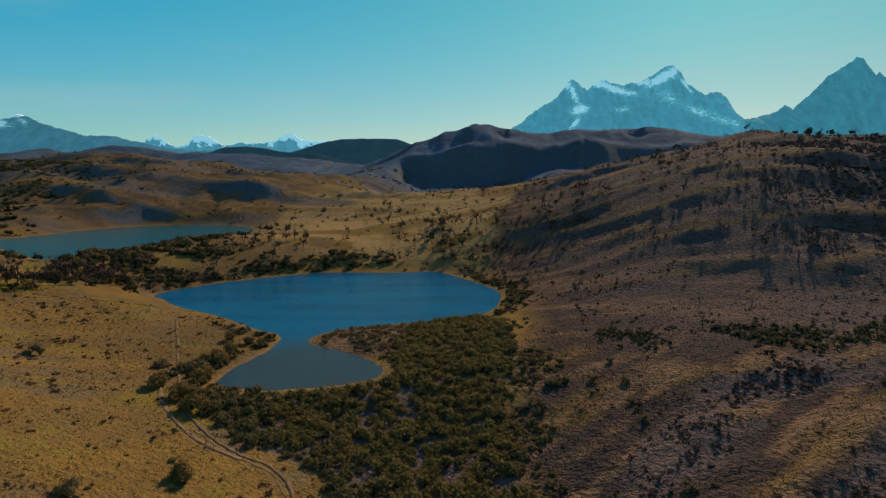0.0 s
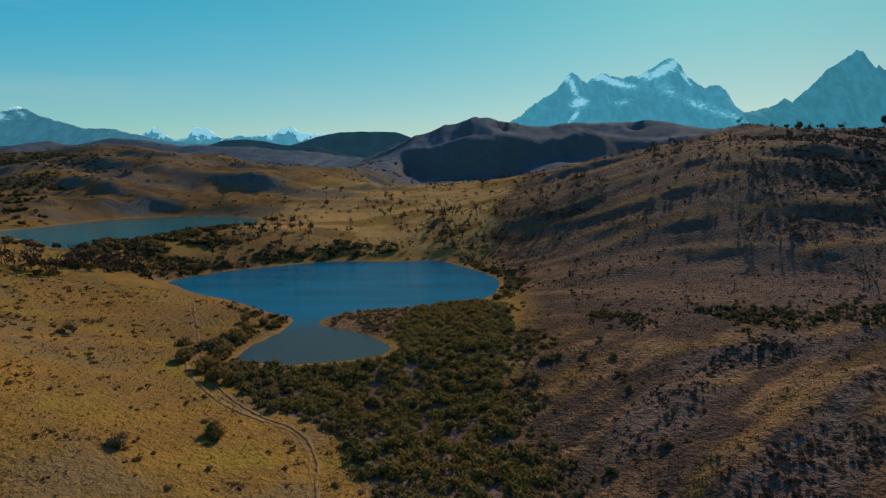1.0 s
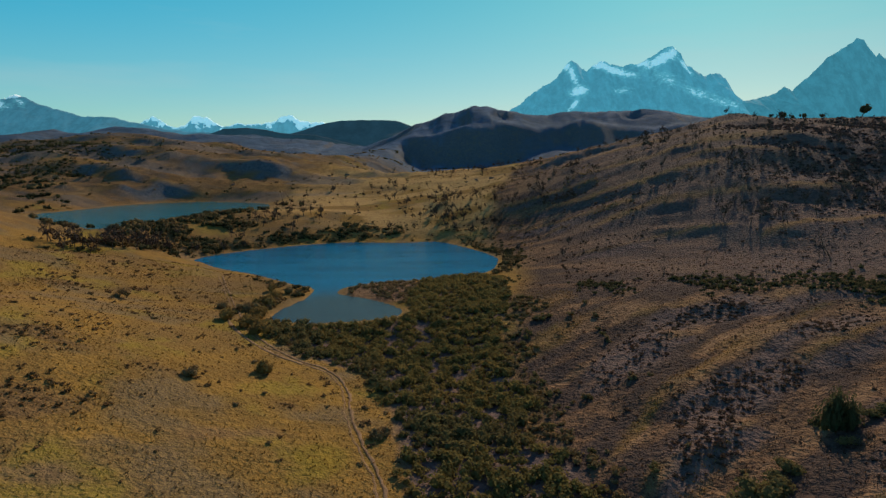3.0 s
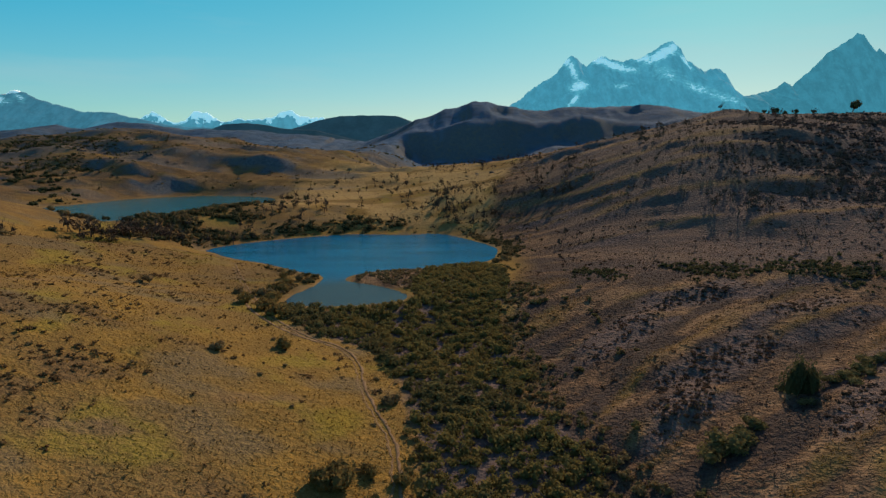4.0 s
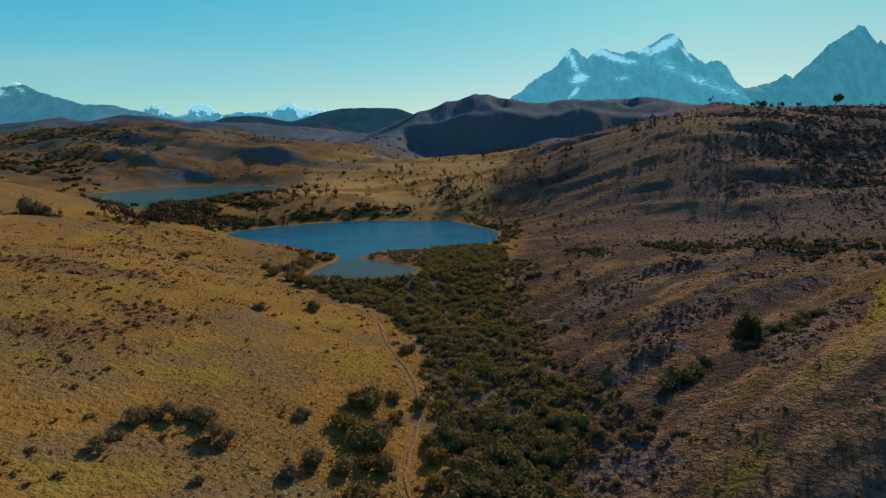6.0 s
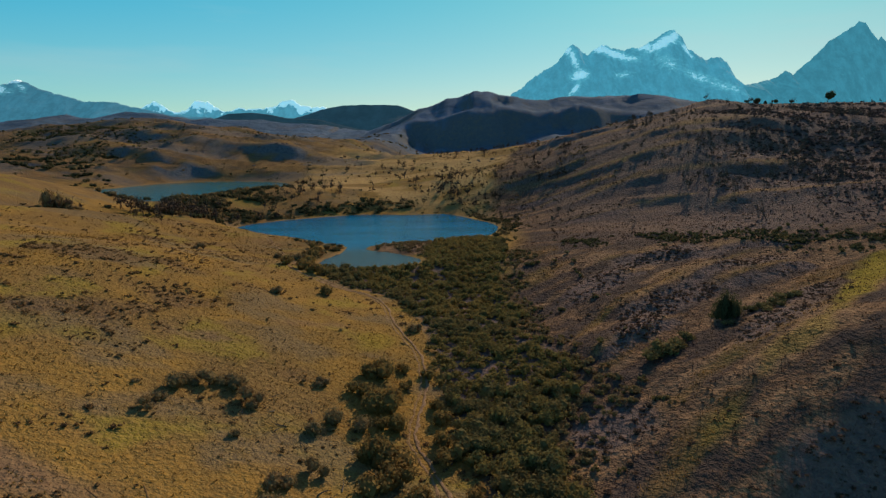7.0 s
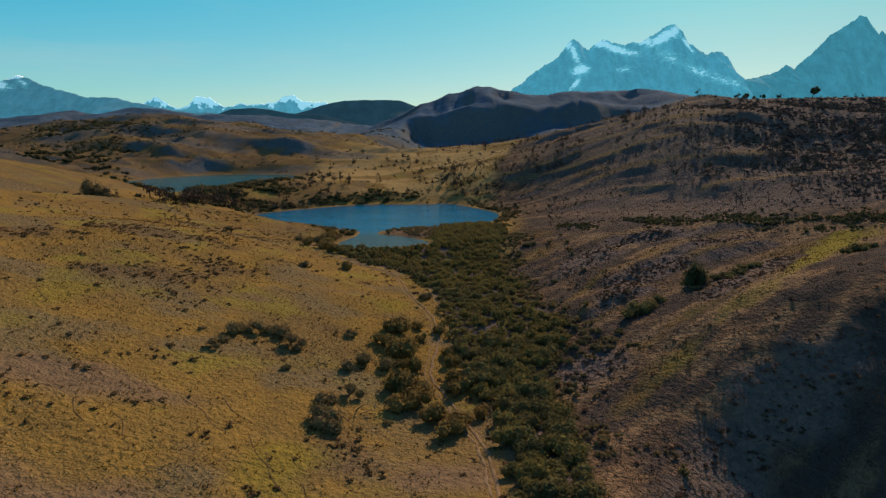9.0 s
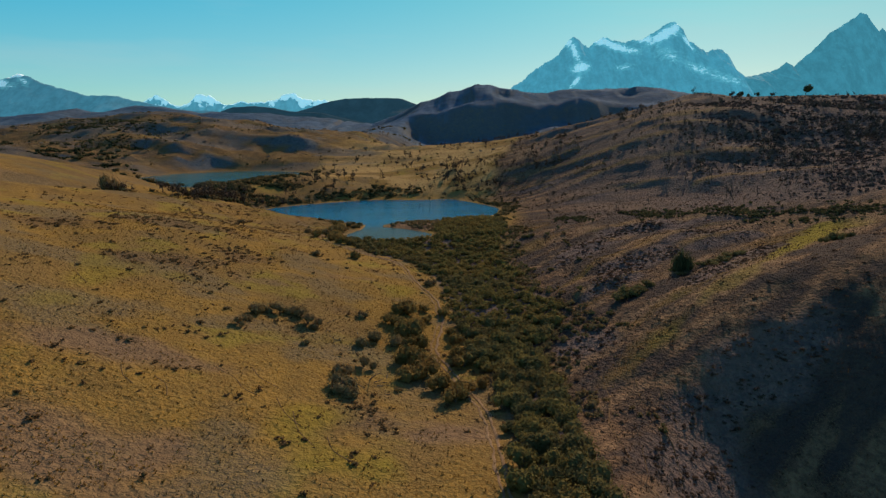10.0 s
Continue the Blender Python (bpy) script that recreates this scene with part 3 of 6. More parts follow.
def mountain_material(name, rock, air, glow, snow_from, snow_to, snow_amount, fine=1.0):
    """Bare rock with snowfields; the blue of the air before it is added as emission."""
    m, nt, b = material(name)
    geo = nt.nodes.new("ShaderNodeNewGeometry")
    p = geo.outputs["Position"]
    sep, sepn = nt.nodes.new("ShaderNodeSeparateXYZ"), nt.nodes.new("ShaderNodeSeparateXYZ")
    nt.links.new(p, sep.inputs["Vector"])
    nt.links.new(geo.outputs["Normal"], sepn.inputs["Vector"])
    patch = grain(nt, p, 0.006 * fine, 7, 0.62, (1.0, 0.6, 0.8))
    stone = mixed(nt, ramp(nt, grain(nt, p, 0.02, 6, 0.65), 0.35, 0.65), rock, tuple(v * 0.55 for v in rock))
    def math_node(op, x, y):
        n = nt.nodes.new("ShaderNodeMath")
        n.operation = op
        for k, v in enumerate((x, y)):
            if isinstance(v, bpy.types.NodeSocket):
                nt.links.new(v, n.inputs[k])
            else:
                n.inputs[k].default_value = v
        return n.outputs[0]
    high = ramp(nt, sep.outputs["Z"], snow_from, snow_to)
    flat = ramp(nt, sepn.outputs["Z"], 0.35, 0.75)
    mask = math_node("ADD", math_node("MULTIPLY", high, 0.55), math_node("MULTIPLY", flat, 0.45))
    mask = math_node("ADD", mask, math_node("MULTIPLY", patch, 1.4))
    mask = ramp(nt, mask, 1.56 - snow_amount, 1.64 - snow_amount)
    field = math_node("ADD", attribute(nt, "snow"), math_node("MULTIPLY", grain(nt, p, 0.034, 6, 0.7, (1.0, 1.0, 1.8)), 1.7))
    mask = math_node("MAXIMUM", mask, ramp(nt, field, 1.32, 1.55))
    colour = mixed(nt, mask, stone, (0.85, 0.87, 0.9))
    nt.links.new(colour, b.inputs["Base Color"])
    # the haze glows, ribbed like rock, and paler where snow should look sunlit
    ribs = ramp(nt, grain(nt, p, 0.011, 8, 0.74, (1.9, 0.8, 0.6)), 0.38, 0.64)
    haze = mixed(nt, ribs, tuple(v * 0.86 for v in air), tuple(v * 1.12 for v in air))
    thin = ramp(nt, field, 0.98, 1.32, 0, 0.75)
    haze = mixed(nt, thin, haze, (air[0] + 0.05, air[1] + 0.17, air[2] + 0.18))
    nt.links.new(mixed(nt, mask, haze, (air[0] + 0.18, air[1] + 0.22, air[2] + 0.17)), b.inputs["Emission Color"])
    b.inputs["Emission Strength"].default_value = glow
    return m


MAT_GROUND = ground_material()
MAT_POND = water_material("pond_water", (0.0003, 0.110, 0.250), 0.5, ((0.040, 0.062, 0.075), -20, 86, 8, 24))
MAT_LAKE = water_material("lake_water", (0.004, 0.118, 0.172), 0.7)
MAT_SHRUB = leaf_material("shrub_leaves", (0.172, 0.122, 0.046), (0.246, 0.170, 0.061))
MAT_DARK = leaf_material("dark_leaves", (0.120, 0.106, 0.048), (0.185, 0.155, 0.065))
MAT_BROWN = leaf_material("bare_twigs", (0.182, 0.136, 0.068), (0.253, 0.185, 0.092))
MAT_PINE = leaf_material("evergreen_leaves", (0.057, 0.061, 0.034), (0.104, 0.101, 0.049))
MAT_ASH = leaf_material("burnt_scrub", (0.045, 0.042, 0.046), (0.093, 0.081, 0.081), 0.9)
MAT_TUFT = blade_material("dry_tussock", grass_colour, None, 0.55, 1.6)
MAT_HEATH = blade_material("heath_tussock", heath_colour, None, 0.45, 0.95)
MAT_GOLD = blade_material("golden_tussock", grass_colour)
MAT_CUSHION = leaf_material("cushion_shrub", (0.090, 0.059, 0.033), (0.180, 0.120, 0.058), 0.9)
MAT_DRY = leaf_material("dry_brush", (0.051, 0.039, 0.033), (0.121, 0.084, 0.059), 0.9)
MAT_THICKET = leaf_material("thicket_leaves", (0.155, 0.130, 0.049), (0.239, 0.190, 0.067))
MAT_TWIG = bark_material("brown_twigs", (0.125, 0.080, 0.055), (0.075, 0.050, 0.038))
MAT_BARK = bark_material("bark", (0.065, 0.048, 0.039), (0.130, 0.101, 0.083))
MAT_SILVER = bark_material("weathered_wood", (0.16, 0.14, 0.125), (0.09, 0.075, 0.065))


# ---- mesh helpers ----
def mesh_object(name, verts, faces, mat, parent=None, label="", flat=True):
    me = bpy.data.meshes.new(name)
    me.from_pydata(np.asarray(verts, float).tolist(), [], [list(map(int, f)) for f in faces] if not isinstance(faces, np.ndarray) else faces.tolist())
    me.materials.append(mat)
    if not flat:
        me.polygons.foreach_set("use_smooth", [True] * len(me.polygons))
    me.update()
    ob = new(name, me)
    if parent:
        ob.parent = parent
    if label:
        ob["label"] = label
    return ob


def strewn(name, patterns, x, y, z, size, turn, mat, pick=None):
    """One mesh of many copies of small patterns (verts, faces), each at its own place, size and turn."""
    verts, faces, base = [], [], 0
    pick = rng.integers(0, len(patterns), len(x)) if pick is None else pick
    for k, (pv, pf) in enumerate(patterns):
        w = np.nonzero(pick == k)[0]
        if not len(w):
            continue
        c, s = np.cos(turn[w])[:, None], np.sin(turn[w])[:, None]
        sz = size[w][:, None]
        vx = x[w][:, None] + sz * (pv[None, :, 0] * c - pv[None, :, 1] * s)
        vy = y[w][:, None] + sz * (pv[None, :, 0] * s + pv[None, :, 1] * c)
        vz = z[w][:, None] + sz * pv[None, :, 2]
        verts.append(np.stack([vx, vy, vz], -1).reshape(-1, 3))
        f = np.asarray(pf)[None] + (np.arange(len(w)) * len(pv))[:, None, None] + base
        faces.append(f.reshape(-1, f.shape[-1]))
        base += len(w) * len(pv)
    verts = np.concatenate(verts)
    sides = faces[0].shape[1]
    faces = np.concatenate(faces)
    me = bpy.data.meshes.new(name)
    me.vertices.add(len(verts))
    me.vertices.foreach_set("co", verts.astype(np.float32).ravel())
    me.loops.add(faces.size)
    me.loops.foreach_set("vertex_index", faces.astype(np.int32).ravel())
    me.polygons.add(len(faces))
    me.polygons.foreach_set("loop_start", np.arange(0, faces.size, sides, dtype=np.int32))
    me.materials.append(mat)
    me.update(calc_edges=True)
    return new(name, me)


def leaf_cloud(seed, clumps, leaf, lobes, wide=1.0, tall=1.0, hollow=0.5, core=(8, 5), mass=0.70, plump=1.0):
    """An uneven crown about 2 wide and tall high, its foot at 0: lumpy twig masses with small bent leaf clumps (quads) all over them."""
    r = np.random.default_rng(seed)
    centres = np.stack([r.normal(0, 0.33, lobes) * wide, r.normal(0, 0.33, lobes) * wide, r.uniform(0.15, 0.52, lobes) * tall], -1)
    radii = r.uniform(0.34, 0.56, lobes) * plump
    spread = np.array([wide, wide, tall * 0.8])
    verts, faces = [], []
    around, rings = core
    for k in range(lobes if around else 0):
        i = len(verts)
        for q in range(rings):
            lift = math.pi * (0.12 + 0.76 * q / (rings - 1))
            for s in range(around):
                turn = 2 * math.pi * (s + 0.5 * (q % 2)) / around
                d = np.array([math.sin(lift) * math.cos(turn), math.sin(lift) * math.sin(turn), math.cos(lift)])
                p = centres[k] + d * radii[k] * mass * r.uniform(0.8, 1.12) * spread
                p[2] = max(p[2], -0.06)
                verts.append(p)
        for q in range(rings - 1):
            for s in range(around):
                t = (s + 1) % around
                faces.append((i + q * around + s, i + (q + 1) * around + s, i + (q + 1) * around + t, i + q * around + t))
        for s in range(0, around - 2, 2):
            faces.append((i, i + s + 1, i + s + 2, i + (s + 3) % around) if s + 3 < around + 1 else (i, i + s + 1, i + s + 2, i))
    faces = [f for f in faces if len(set(f)) == 4]
    for _ in range(clumps):
        k = r.integers(lobes)
        d = r.normal(0, 1, 3)
        d /= np.linalg.norm(d)
        if d[2] < -0.3:
            d[2] *= -0.6
        p = centres[k] + d * radii[k] * r.uniform(hollow, 1.05) * spread
        p[2] = max(p[2], 0.03)
        a = r.normal(0, 1, 3)
        a -= d * (a @ d) * 0.6
        a /= np.linalg.norm(a)
        e = np.cross(d, a) + r.normal(0, 0.35, 3)
        s = leaf * r.uniform(0.6, 1.35)
        i = len(verts)
        verts += [p - a * s - e * s * 0.5, p + e * s * 0.7 + d * s * 0.4, p + a * s + e * s * 0.1, p - e * s * 0.8 - d * s * 0.15]
        faces.append((i, i + 1, i + 2, i + 3))
    return np.array(verts), np.array(faces)


def tube(verts, faces, a, b, ra, rb, sides=4):
    a, b = np.asarray(a, float), np.asarray(b, float)
    d = (b - a) / (np.linalg.norm(b - a) + 1e-9)
    u = np.cross(d, (0.31, 0.77, 0.55))
    u /= np.linalg.norm(u)
    v = np.cross(d, u)
    i = len(verts)
    for p, r in ((a, ra), (b, rb)):
        for k in range(sides):
            t = 2 * math.pi * k / sides
            verts.append(p + r * (math.cos(t) * u + math.sin(t) * v))
    for k in range(sides):
        faces.append((i + k, i + (k + 1) % sides, i + sides + (k + 1) % sides, i + sides + k))


def bare_tree(seed, limbs=9, twigs=3, tall=1.0, lean=0.12, thick=0.022):
    """A leafless tree one unit tall: a bent tapering trunk, limbs that fork, and twigs. Returns trunk and branches apart."""
    r = np.random.default_rng(seed)
    trunk_v, trunk_f, br_v, br_f = [], [], [], []
    spine = [np.array([0, 0, -0.03])]
    heading = np.array([r.normal(0, lean), r.normal(0, lean), 1.0])
    steps = 5
    for k in range(steps):
        heading = heading + np.array([r.normal(0, 0.13), r.normal(0, 0.13), 0])
        spine.append(spine[-1] + heading / np.linalg.norm(heading) * tall * 0.86 / steps)
    for k in range(steps):
        tube(trunk_v, trunk_f, spine[k], spine[k + 1], thick * (1 - 0.8 * k / steps), thick * (1 - 0.8 * (k + 1) / steps), 5)
    for _ in range(limbs):
        s = r.uniform(0.28, 0.98) * steps
        k = min(int(s), steps - 1)
        p = spine[k] + (spine[k + 1] - spine[k]) * (s - k)
        a = r.uniform(0, 2 * math.pi)
        d = np.array([math.cos(a), math.sin(a), r.uniform(0.45, 1.1)])
        length = r.uniform(0.16, 0.36) * tall * (1.25 - 0.12 * s)
        q = p + d / np.linalg.norm(d) * length
        mid = (p + q) / 2 + r.normal(0, 0.02, 3)
        rad = thick * 0.42 * (1.1 - 0.15 * s)
        tube(br_v, br_f, p, mid, rad, rad * 0.7, 3)
        tube(br_v, br_f, mid, q, rad * 0.7, rad * 0.3, 3)
        for _ in range(twigs):
            e = mid + (q - mid) * r.uniform(0.1, 1.0)
            t = d / np.linalg.norm(d) + r.normal(0, 0.55, 3)
            t[2] = abs(t[2]) * 0.8
            tube(br_v, br_f, e, e + t / np.linalg.norm(t) * length * r.uniform(0.25, 0.55), rad * 0.4, rad * 0.12, 3)
    return (np.array(trunk_v), np.array(trunk_f)), (np.array(br_v), np.array(br_f))


def snag(seed):
    """A slim burnt tree of few pieces, one unit tall: a crooked stem that forks low into rising limbs with twigs."""
    r = np.random.default_rng(seed)
    v, f = [], []
    low = np.array([r.normal(0, 0.05), r.normal(0, 0.05), r.uniform(0.22, 0.36)])
    tube(v, f, (0, 0, -0.05), low, 0.030, 0.022, 3)
    for _ in range(r.integers(2, 4)):
        a = r.uniform(0, 6.28)
        mid = low + np.array([math.cos(a) * 0.13, math.sin(a) * 0.13, r.uniform(0.18, 0.30)])
        top = mid + np.array([math.cos(a) * 0.10 + r.normal(0, 0.07), math.sin(a) * 0.10 + r.normal(0, 0.07), r.uniform(0.2, 0.42)])
        tube(v, f, low, mid, 0.020, 0.014, 3)
        tube(v, f, mid, top, 0.014, 0.005, 3)
        for _ in range(4):
            k = r.uniform(0.0, 0.9)
            p = mid + (top - mid) * k
            b, l = r.uniform(0, 6.28), r.uniform(0.10, 0.24)
            q = p + np.array([math.cos(b) * l, math.sin(b) * l, l * r.uniform(0.3, 1.2)])
            tube(v, f, p, q, 0.010, 0.005, 3)
            tube(v, f, q, q + np.array([r.normal(0, 0.07), r.normal(0, 0.07), r.uniform(0.04, 0.13)]), 0.006, 0.003, 3)
    return np.array(v), np.array(f)


def brushy(seed):
    """A small bare tree with a haze of fine twigs, one unit tall. Returns stem and twigs apart."""
    v, f = leaf_cloud(seed + 1000, 60, 0.062, 5, wide=0.46, tall=0.8, hollow=0.3, core=(0, 0))
    v[:, 2] += 0.14
    return snag(seed), (v, f)


def joined(*pieces):
    verts, faces, base = [], [], 0
    for v, f in pieces:
        verts.append(v)
        faces.append(f + base)
        base += len(v)
    return np.concatenate(verts), np.concatenate(faces)


# ---- the ground ----
def graded(start, stretches, end, grow):
    """Coordinates in even stretches (from, to, step), spreading out on both sides of them."""
    out, step, v = [], stretches[0][2], stretches[0][0]
    while v > start:
        step *= grow
        v -= step
        out.append(v)
    out.reverse()
    for lo, hi, step in stretches:
        out += list(np.arange(lo, hi - 0.3 * step, step))
    v = out[-1]
    while v < end:
        step *= grow
        v += step
        out.append(v)
    return np.array(out)


def field_east(x, y):
    """1 on the brown heath east of the stream and pond, 0 on the dry meadow."""
    edge = np.interp(y, [-60, 0, 30, 60, 80, 110, 130, 180, 240, 320, 420], [4, 5, 6, 6, 9, 16, 17, 10, 22, 36, 60])
    east = smooth(-3, 5, x - edge + 5 * fbm(x / 20, y / 20, 3, 51))
    return np.maximum(east, smooth(0.3, 0.6, bump(x, y, -13, 101, 1.0, 8)))


def dark_heath(x, y):
    """1 in heath hollows and on the spur's near side, darkened for shade along with dwarf scrub."""
    out = np.maximum.reduce([swell(x, y, cx, cy, 1.0, rx, ry, turn) for cx, cy, rx, ry, turn in (
        (31, 44, 9, 3.2, 28), (52.5, 61, 9, 2.4, 33), (48, 40, 9, 2.4, 35), (23, 58, 8, 3.5, 42), (40, 29.5, 10, 2.2, 35), (14, 12, 5, 3, 50), (21, -13, 9, 5.5, 50), (17, -26, 9, 5, 70), (33, 2, 12, 4, 30), (38, 70, 10, 3, 25), (22, 33, 5, 2, 45))])
    return smooth(0.35, 0.75, out + 0.3 * fbm(x / 5, y / 5, 3, 73))


def gold_heath(x, y):
    """1 along the crests of the heath, coloured gold as sunlit grass, and along its damp strip."""
    out = np.maximum.reduce([swell(x, y, cx, cy, 1.0, rx, ry, turn) for cx, cy, rx, ry, turn in (
        (20, 42, 8, 0.6, 52), (31, 52, 10, 0.6, 38), (47, 65, 12, 0.7, 33), (44, 51.5, 11, 0.6, 33), (22, 31, 9, 0.8, 44), (14, 70, 9, 2.2, 48), (16, 90, 7, 4, 60), (35, 24, 16, 1.2, 36), (60, 52, 12, 2.2, 38), (19, 5, 8, 1.4, 45))])
    return smooth(0.3, 0.8, out + 0.25 * fbm(x / 4, y / 4, 3, 74))


def meadow_scrub(x, y):
    """1 where the meadow is grown over with low purple-brown dwarf shrubs."""
    out = np.maximum.reduce([swell(x, y, *q) for q in (
        (-56, 46, 1.0, 13, 4.0, 12), (-44, 47, 0.8, 7, 2.6, 5), (-50, 24, 0.85, 9, 6, 10), (-42, 34, 0.8, 7, 3.5, 0), (-36, 47, 0.7, 7, 2.2, 0), (-24, 44, 0.6, 6, 2, 0),
        (-75, 30, 0.8, 12, 6, 20), (-30, 60, 0.5, 8, 2.5, 10), (-14, -12, 0.75, 3.5, 6, 20), (-21, 20, 0.6, 4, 3, 0), (-36, 5, 0.55, 8, 3, 10), (-62, 88, 0.7, 16, 3, 30), (-44, -24, 0.7, 9, 4, 0))])
    return smooth(0.38, 0.95, out + 0.55 * fbm(x / 6, y / 4, 4, 171))


def bare_earth(x, y):
    """1 on the pinkish patches where the turf is worn away."""
    out = np.maximum.reduce([swell(x, y, *q) for q in (
        (-6, -13, 1.0, 5, 3.5, 10), (-37, -24, 1.0, 10, 5, -10), (-41, -7, 0.8, 12, 3, 5), (-33, 24, 0.6, 6, 2.5, 0), (-22, 36, 0.6, 6, 2, 20), (-66, 60, 0.7, 9, 3, 30), (-30, -40, 0.9, 14, 8, 0), (-10, -36, 0.8, 6, 6, 0))])
    return smooth(0.35, 0.9, out + 0.4 * fbm(x / 7, y / 5, 4, 173))


def build_ground():
    xs = graded(-4800, ((-310, -160, 3.4), (-160, -62, 2.4), (-62, 4, 1.25), (4, 58, 0.85), (58, 75, 1.2), (75, 150, 1.8)), 4800, 1.027)
    ys = graded(-900, ((-56, 66, 0.85), (66, 125, 1.2), (125, 270, 1.8), (270, 440, 3.4)), 4880, 1.018)
    gx, gy = np.meshgrid(xs, ys)
    z = height(gx, gy)
    nx, ny = len(xs), len(ys)
    idx = np.arange(nx * ny).reshape(ny, nx)
    faces = np.stack([idx[:-1, :-1], idx[:-1, 1:], idx[1:, 1:], idx[1:, :-1]], -1).reshape(-1, 4)
    me = bpy.data.meshes.new("ground")
    me.vertices.add(nx * ny)
    me.vertices.foreach_set("co", np.stack([gx, gy, z], -1).astype(np.float32).ravel())
    me.loops.add(faces.size)
    me.loops.foreach_set("vertex_index", faces.astype(np.int32).ravel())
    me.polygons.add(len(faces))
    me.polygons.foreach_set("loop_start", np.arange(0, faces.size, 4, dtype=np.int32))
    me.polygons.foreach_set("use_smooth", np.ones(len(faces), bool))
    me.materials.append(MAT_GROUND)
    me.update(calc_edges=True)
    dzx, dzy = np.gradient(z, axis=1) / np.gradient(gx, axis=1), np.gradient(z, axis=0) / np.gradient(gy, axis=0)
    slope = np.hypot(dzx, dzy)
    # how far the ground takes on the painted blue of distance
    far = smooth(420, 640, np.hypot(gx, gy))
    d1, d2 = signed_distance(gx, gy, POND), signed_distance(gx, gy, LAKE)
    sand = np.maximum(1 - smooth(0.3, 1.5, d1 + 0.8 * fbm(gx / 6, gy / 6, 2, 61)), 0.7 * (1 - smooth(1, 4, d2)))
    sand = 0.8 * sand * (1 - 0.8 * smooth(-2, 6, gx)) * (1 - bump(gx, gy, -13, 98, 0.85, 9))
    # the yellow-green strip along the damp hollow
    hx, hy = np.array([(15, 0), (23.6, 8), (32.5, 17), (41, 23), (50, 32), (57, 40), (64, 48.5), (76, 60)], float).T
    strip = 1 - smooth(0.4 + 2.2 * smooth(50, 62, gx), 2.6 + 3.0 * smooth(50, 62, gx), np.abs(gy - np.interp(gx, hx, hy)) + 2 * fbm(gx / 5, gy / 5, 2, 63))
    strip *= (0.45 + 0.55 * smooth(40, 58, gx)) * smooth(14, 22, gx) * (1 - smooth(74, 88, gx))
    patch = smooth(0.42, 0.6, fbm(gx / 17, gy / 17, 3, 65)) * 0.5 * (1 - smooth(150, 200, np.abs(gy))) * (1 - field_east(gx, gy))
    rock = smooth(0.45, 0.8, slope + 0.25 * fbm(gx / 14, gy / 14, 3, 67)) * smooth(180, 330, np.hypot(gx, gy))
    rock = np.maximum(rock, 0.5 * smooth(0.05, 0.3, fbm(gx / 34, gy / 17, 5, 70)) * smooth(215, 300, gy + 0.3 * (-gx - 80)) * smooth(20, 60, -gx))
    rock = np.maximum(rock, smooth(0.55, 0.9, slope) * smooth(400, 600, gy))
    burnt = smooth(12, 36, gx - 0.05 * gy) * smooth(82, 98, gy + 0.1 * gx) * (1 - smooth(230, 300, gy))
    rise, lit, scrub_shade = scarps(gx, gy)
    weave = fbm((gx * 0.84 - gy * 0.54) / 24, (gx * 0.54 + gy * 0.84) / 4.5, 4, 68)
    # crests coloured paler as if sunlit, fronts darker as shaded scrub
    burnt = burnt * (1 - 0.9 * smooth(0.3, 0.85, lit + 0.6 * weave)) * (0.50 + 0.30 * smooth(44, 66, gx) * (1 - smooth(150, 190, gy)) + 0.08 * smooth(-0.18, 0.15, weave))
    burnt = np.maximum(burnt, 0.9 * smooth(0.35, 0.8, scrub_shade + 0.35 * weave))
    # the eastern heights darkened in colour for shade, besides the burning
    burnt = np.maximum(burnt, 0.95 * smooth(84, 116, gx) * smooth(96, 150, gy) * (1 - smooth(330, 400, gy)) * smooth(-0.5, 0.1, fbm(gx / 30, gy / 20, 3, 72)))
    # hollows and the spur's near side get their shade as dark colour
    burnt = np.maximum(burnt, 0.9 * dark_heath(gx, gy))
    # the ground darkened under the thicket, so that its gaps stay dark
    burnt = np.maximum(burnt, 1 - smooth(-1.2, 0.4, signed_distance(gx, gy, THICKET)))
    # the grain of the heath: down the eastern slope to the south-east, along the spur to the north-east
    upper = smooth(86, 98, gy + 0.1 * gx)
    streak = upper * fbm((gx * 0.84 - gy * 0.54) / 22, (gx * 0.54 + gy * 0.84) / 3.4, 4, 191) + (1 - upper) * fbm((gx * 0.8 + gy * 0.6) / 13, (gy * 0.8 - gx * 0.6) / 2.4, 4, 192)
    # the crests' light and the fronts' shade go into the streaks too
    streak = smooth(-0.28, 0.32, streak + 0.3 * (lit - scrub_shade))
    brown = smooth(170, 260, gy + 0.25 * (-gx - 60)) * smooth(-0.25, 0.25, fbm(gx / 45, gy / 30, 4, 69) + 0.5 * smooth(60, 140, -gx)) * 0.55 * (0.25 + 0.75 * smooth(50, 110, -gx))
    brown = np.maximum(brown, 0.32 * smooth(45, 100, gy) * smooth(25, 60, -gx) * smooth(-0.4, 0.2, fbm(gx / 24, gy / 14, 3, 64)))
